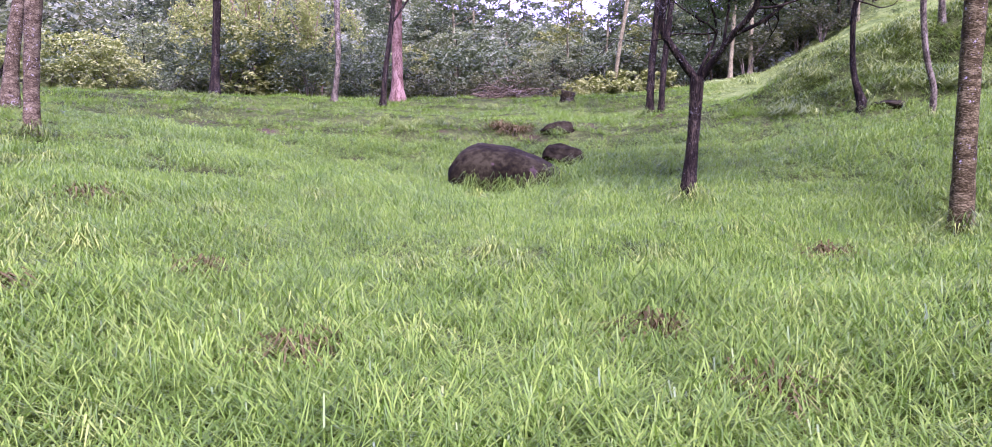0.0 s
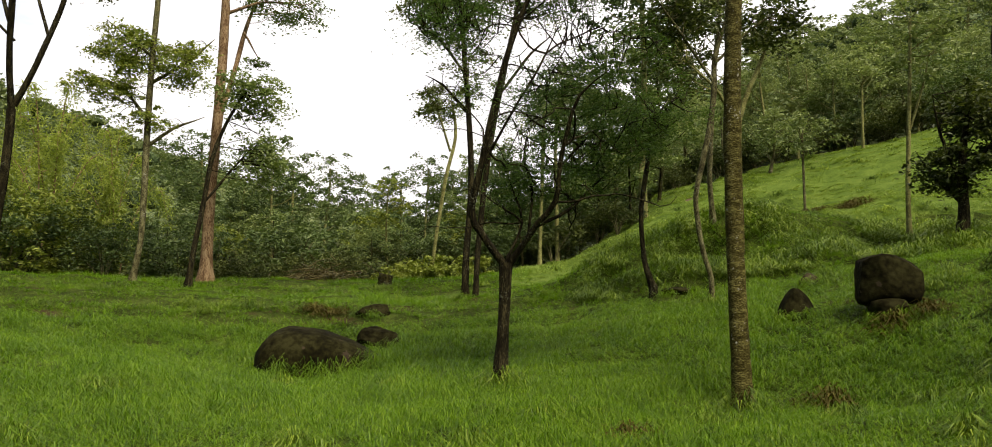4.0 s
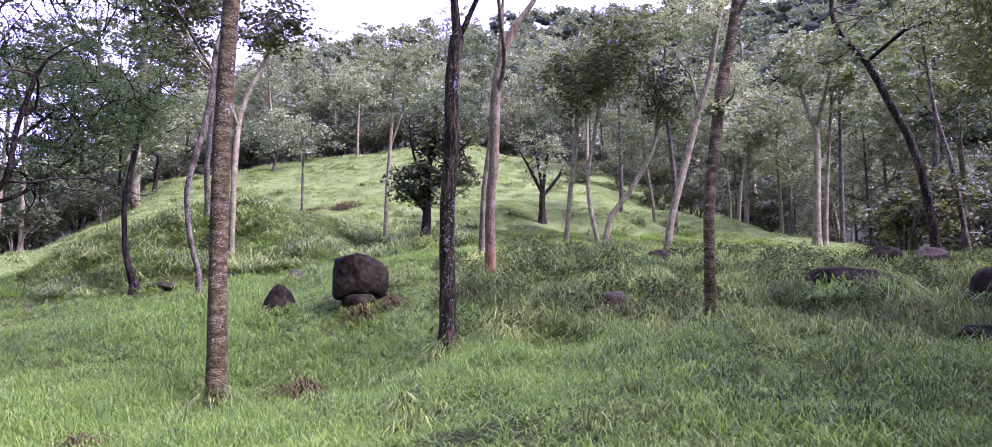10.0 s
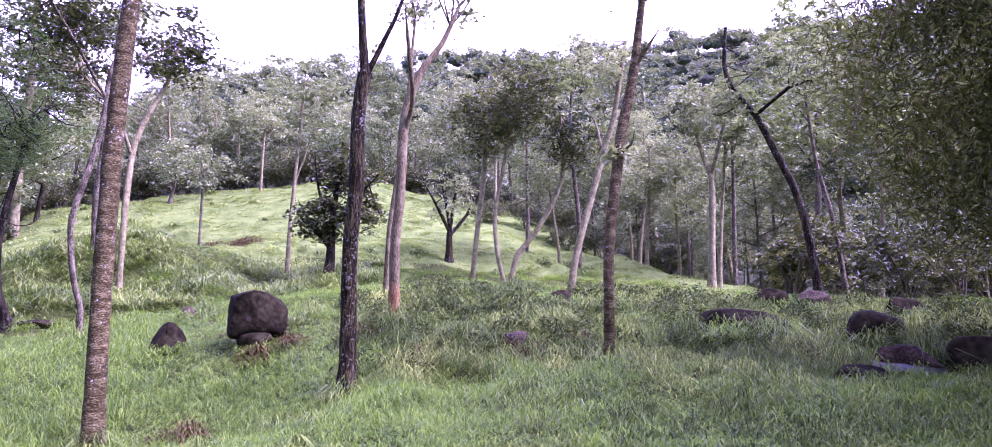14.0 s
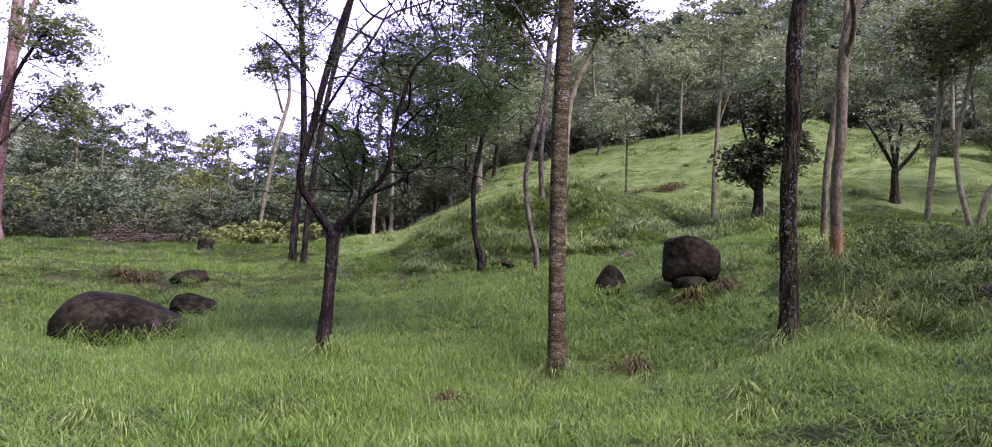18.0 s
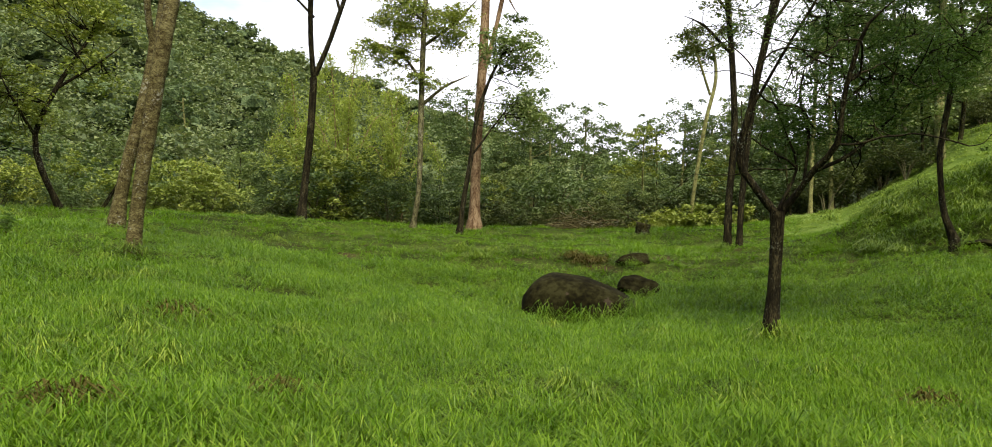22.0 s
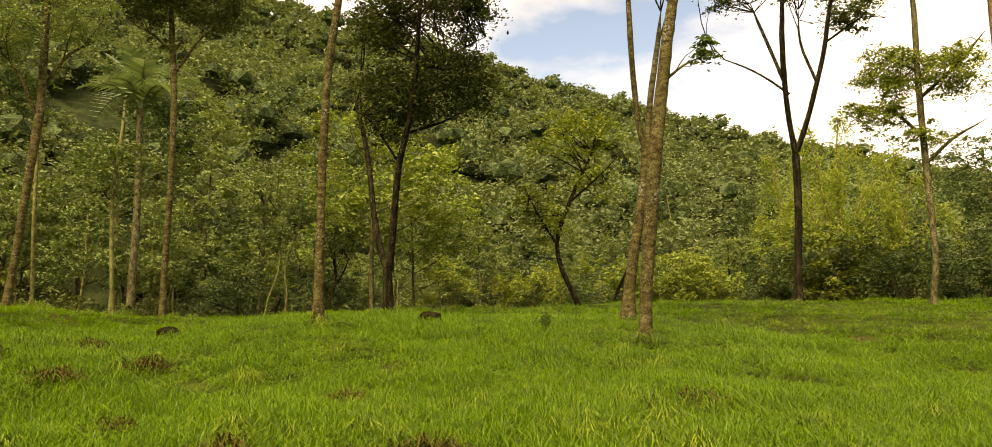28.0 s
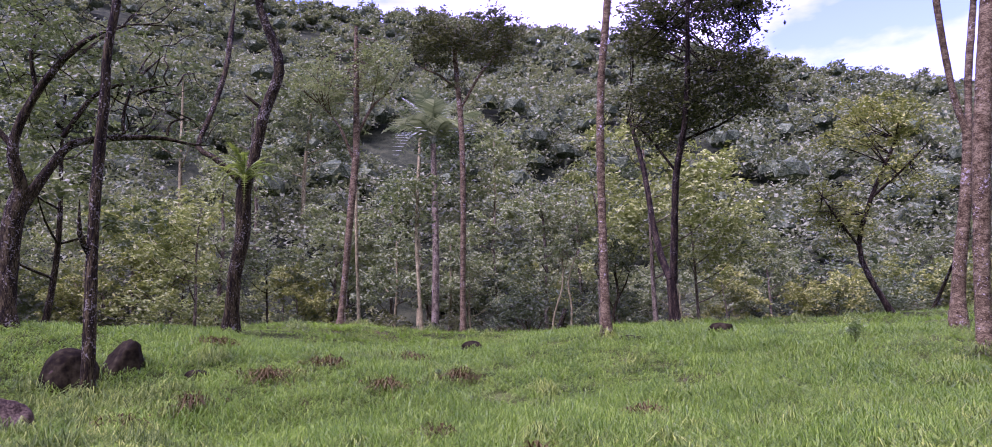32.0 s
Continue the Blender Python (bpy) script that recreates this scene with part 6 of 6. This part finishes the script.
# ---- grass ----
def blades(x, y, height, width, rng, lean=0.55, toward=None, detail=2):
    """Bent, pointed blades of one, two or four triangles each; toward: the way each one leans."""
    n = len(x)
    z = ground_z(x, y) - 0.015
    a = rng.uniform(0, 2 * np.pi, n) if toward is None else toward + rng.normal(0, 0.7, n)
    d = np.stack([np.cos(a), np.sin(a), np.zeros(n)], 1)
    s = np.stack([-np.sin(a), np.cos(a), np.zeros(n)], 1) * (width * 0.5)[:, None]
    b = np.stack([x, y, z], 1)
    bend = rng.uniform(0.55, 2.1, n)
    ln = (lean * bend * height)[:, None] * d
    up = np.zeros((n, 3))
    up[:, 2] = height * (1.12 - 0.3 * bend)
    drop = np.clip(bend * 0.6, 0, 0.92)[:, None]
    k = np.arange(n)[:, None]
    if detail == 4:
        low, mid = b + up * 0.62 + ln * 0.16, b + up + ln * 0.52
        tip = b + up * (1.05 - drop) + ln
        v = np.stack([b, low + s, low - s, mid + s * 0.85, mid - s * 0.85, tip], 1)
        f = np.concatenate([k * 6 + [0, 1, 2], k * 6 + [2, 1, 3], k * 6 + [2, 3, 4], k * 6 + [4, 3, 5]], 1)
    elif detail == 2:
        mid = b + up * 0.95 + ln * 0.42
        tip = b + up * (1.05 - drop) + ln
        v = np.stack([b, mid + s, mid - s, tip], 1)
        f = np.concatenate([k * 4 + [0, 1, 2], k * 4 + [2, 1, 3]], 1)
    else:
        v = np.stack([b - s, b + s, b + up * (1.05 - 0.5 * drop) + ln * 0.8], 1)
        f = k * 3 + [0, 1, 2]
    return v.reshape(-1, 3), f.reshape(-1, 3)


def scatter(r0, r1, a0, a1, count, rng):
    az = np.radians(rng.uniform(a0, a1, count))
    r = np.sqrt(rng.uniform(r0 * r0, r1 * r1, count))
    return -r * np.sin(az), r * np.cos(az)


def clear_of_rocks(x, y, ahead=0.0):
    """Which places lie off the rocks; ahead: metres kept free on the open side of each."""
    ok = np.ones(len(x), bool)
    for fx, fy, fr in footprints:
        ok &= (x - fx) ** 2 + (y - fy) ** 2 > (0.75 * fr) ** 2
        if ahead:
            f = 1 - ahead / math.hypot(fx, fy)
            ok &= (x - fx * f) ** 2 + (y - fy * f) ** 2 > (0.9 * fr) ** 2
    return ok


def lay_grass(name, label, bands, mat, seed, lean=0.55):
    """Grass in tufts of about a dozen blades that lean outwards; taller and thicker where the tufts crowd."""
    rng = np.random.default_rng(seed)
    vs, fs, base = [], [], 0
    for r0, r1, a0, a1, count, h0, h1, w0, w1, keep in bands:
        tx, ty = scatter(r0, r1, a0, a1, count // 9, rng)
        rich = np.clip(0.5 + 0.55 * wave(tx, ty, 0.9, 21) + 0.4 * wave(tx, ty, 2.6, 22), 0, 1.2)
        # bare gaps over dark soil, imitating shadow under overhanging tufts
        shade_gap = wave(tx, ty, 1.1, 77) + 0.5 * wave(tx, ty, 0.5, 78) > 0.8
        ok = clear_of_rocks(tx, ty, 0.15) & ~(shade_gap & (rng.uniform(0, 1, len(tx)) < 0.85)) & (rng.uniform(0, 1, len(tx)) < keep + (1 - keep) * rich)
        tx, ty, rich = tx[ok], ty[ok], rich[ok]
        size = rng.uniform(0.05, 0.13, len(tx)) * (1 + 0.03 * r0)
        per = 13
        a = rng.uniform(0, 2 * np.pi, (len(tx), per))
        d = np.abs(rng.normal(0, 0.8, (len(tx), per))) * size[:, None]
        x, y = (tx[:, None] + d * np.cos(a)).ravel(), (ty[:, None] + d * np.sin(a)).ravel()
        short = np.where(np.arctan2(-tx, ty) < -0.6, 0.72, 1.0)
        tall = np.repeat(short * (0.6 + 0.65 * rich) * rng.uniform(0.7, 1.2, len(tx)), per)
        h = rng.uniform(h0, h1, len(x)) * tall
        v, f = blades(x, y, h, rng.uniform(w0, w1, len(x)), rng, lean, a.ravel(), 4 if r1 <= 8 else 2 if r1 <= 19 else 1)
        vs.append(v)
        fs.append(f + base)
        base += len(v)
    me = mesh_of(name, np.concatenate(vs), np.concatenate(fs), mat)
    tagged(new(name, me), label, "grass", kind="stuff")


lay_grass("grass", "lush bright green meadow grass in uneven tufts", [
    (1.6, 7, -98, 101, 115000, 0.09, 0.26, 0.005, 0.0115, 0.5),
    (7, 12, -103, 103, 250000, 0.09, 0.22, 0.006, 0.0115, 0.85),
    (12, 18, -105, 105, 240000, 0.09, 0.22, 0.0075, 0.0145, 0.85),
    (18, 31.5, -17, 106, 160000, 0.10, 0.24, 0.016, 0.026, 0.7),
    (18, 26, -106, -17, 110000, 0.10, 0.24, 0.014, 0.026, 0.7),
], "grass", 31, 1.25)
lay_grass("meadow_behind", "meadow grass at the edge of the field", [(1.0, 14, 101, 262, 22000, 0.12, 0.28, 0.012, 0.022, 0.9)], "grass", 33, 1.25)
lay_grass("slope_grass", "short yellow-green grass on the mound, paled for the sun on it", [
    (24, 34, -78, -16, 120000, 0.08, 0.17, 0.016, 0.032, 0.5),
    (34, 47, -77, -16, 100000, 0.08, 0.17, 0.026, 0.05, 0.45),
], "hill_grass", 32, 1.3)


def weed_patches(name, label, patches, mat, seed, lean=1.0):
    """Clumps of coarse growth: direction, distance, radius, how many blades, height, width."""
    rng = np.random.default_rng(seed)
    vs, fs, base = [], [], 0
    for az, r, rad, count, h, w in patches:
        cx, cy = spot(az, r)
        d, a = rad * np.abs(rng.normal(0, 0.55, count)), rng.uniform(0, 2 * np.pi, count)
        x, y = cx + d * np.cos(a), cy + d * np.sin(a)
        ok = clear_of_rocks(x, y)
        x, y, d, count = x[ok], y[ok], d[ok], int(ok.sum())
        hh = h * rng.uniform(0.5, 1.15, count) * np.clip(1.1 - 0.5 * d / rad, 0.4, 1.1)
        v, f = blades(x, y, hh, w * rng.uniform(0.6, 1.3, count), rng, lean)
        vs.append(v)
        fs.append(f + base)
        base += len(v)
    me = mesh_of(name, np.concatenate(vs), np.concatenate(fs), mat)
    tagged(new(name, me), label, "weeds", kind="stuff")


def leafy_weeds(name, label, patches, mat, seed):
    """Knee-high broad-leaved weeds in rounded clumps: direction, distance, radius, height, how many leaves, leaf size."""
    rng = np.random.default_rng(seed)
    places = []
    for az, r, rad, h, count, size in patches:
        cx, cy = spot(az, r)
        d, a = rad * np.sqrt(rng.uniform(0, 1, count)), rng.uniform(0, 2 * np.pi, count)
        x, y = cx + d * np.cos(a), cy + d * np.sin(a)
        ok = clear_of_rocks(x, y, 0.3)
        x, y, d = x[ok], y[ok], d[ok]
        z = ground_z(x, y) + h * (1 - 0.8 * (d / rad) ** 2) * rng.uniform(0.35, 1.1, len(x))
        places.append(np.stack([x, y, z], 1))
    v, f = leaves(np.concatenate(places), patches[0][5], rng, flat=0.8, narrow=0.32, droop=-0.1)
    tagged(new(name, mesh_of(name, v, f, mat)), label, "weeds", kind="stuff")


_r = np.random.default_rng(51)
bank = [(_r.uniform(-100, -49), _r.uniform(10.2, 15.5), _r.uniform(0.25, 0.6), 260, _r.uniform(0.2, 0.4), 0.008) for _ in range(300)]
# extra dark weeds below the bank, standing in for the shade there
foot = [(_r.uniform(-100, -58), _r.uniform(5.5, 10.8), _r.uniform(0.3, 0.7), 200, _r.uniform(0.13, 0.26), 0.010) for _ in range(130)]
mound = [(_r.uniform(-50, -21), _r.uniform(18.5, 25.5), _r.uniform(0.3, 0.7), 170, _r.uniform(0.2, 0.4), 0.018) for _ in range(260)]
crest = [(_r.uniform(-74, -18), _r.uniform(26, 45), _r.uniform(0.3, 0.6), 70, _r.uniform(0.15, 0.3), 0.035) for _ in range(110)]
field = [(_r.uniform(-48, 104), 27 * math.sqrt(_r.uniform(0.02, 1)), _r.uniform(0.2, 0.6), 190, _r.uniform(0.18, 0.32), 0.010) for _ in range(170)]
feet = [(math.degrees(math.atan2(-t[1], t[2])), math.hypot(t[1], t[2]) - 0.1, 0.45, 260, 0.34, 0.012) for t in TREES if math.hypot(t[1], t[2]) < 16.5]
near = [(_r.uniform(-48, 104), _r.uniform(3.6, 10), _r.uniform(0.12, 0.3), 170, _r.uniform(0.16, 0.27), 0.011) for _ in range(120)]
beside = [(k[1] + _r.uniform(-0.8, 0.8) * math.degrees(k[4] / k[2]), k[2] - 0.85 * k[5], 0.25, 100 if k[4] < 1 else 130, 0.24 if k[4] < 0.6 else 0.46, 0.009) for k in ROCKS for _ in range(3 if k[4] < 0.6 else 11)]
leafy_weeds("leafy_weeds", "dark broad-leaved weeds tangled over the bank", [(_r.uniform(-100, -48), _r.uniform(10.8, 15.2), _r.uniform(0.2, 0.5), _r.uniform(0.18, 0.42), 220, 0.085) for _ in range(190)], "weed_leaf", 57)
beside_rocks = [(_r.uniform(82, 102), _r.uniform(8.5, 14.0), _r.uniform(0.25, 0.6), 200, _r.uniform(0.18, 0.36), 0.010) for _ in range(75)]
weed_patches("weeds", "dark coarse weeds and tussocks on bank and slope, darkening the bank's foot like shade", bank + foot + crest + beside_rocks, "weed", 52)
weed_patches("tussocks", "dark green grass tussocks scattered over meadow and mound", field + feet + near, "tussock", 55)
weed_patches("mound_tufts", "rounded tufts of coarse green grass on the mound", mound, "mound_grass", 56, 1.4)
footprints = []
weed_patches("tall_grass", "taller grass growing against the boulders", beside, "grass", 53, 1.0)
dry_spots = [(79, 12.5, 0.5), (69, 15, 0.5), (65.4, 12.5, 0.3), (70.7, 12, 0.35), (82.5, 15.5, 0.45), (-2.2, 19, 0.45), (-1.0, 19.3, 0.35), (-79.5, 11.5, 0.35), (-80.5, 10.8, 0.3), (-61, 11, 0.4), (-34, 32, 0.9), (-37, 33, 0.9), (-31, 31, 0.6), (-32.5, 31.5, 0.8), (-35.5, 32.5, 0.8), (-40, 33, 0.7), (-49, 12.6, 0.4), (-53, 11.4, 0.35)]
dry_spots += [(-65, 11.6, 0.35), (-71, 11, 0.35), (-41.5, 12.9, 0.5), (-43.5, 13.2, 0.35), (88, 11, 0.5), (84, 11.5, 0.4), (75, 13.5, 0.4), (60, 8, 0.3), (46, 7.5, 0.3), (52, 10, 0.35), (67, 9.5, 0.35), (20, 7, 0.35), (33, 6.5, 0.4), (-12, 5.5, 0.3), (-20, 4.6, 0.3), (14, 5, 0.3), (27, 10, 0.5), (-24, 8.5, 0.35), (-37.5, 10.5, 0.4)]
weed_patches("dry_grass", "patches of dry brown grass and litter", [(a, r, 1.25 * rad, int(200 + 90 * rad) * (3 if r > 25 else 1), 0.2 if r > 25 else 0.24, 0.012 + 0.0008 * r) for a, r, rad in dry_spots], "dry", 54, 1.3)
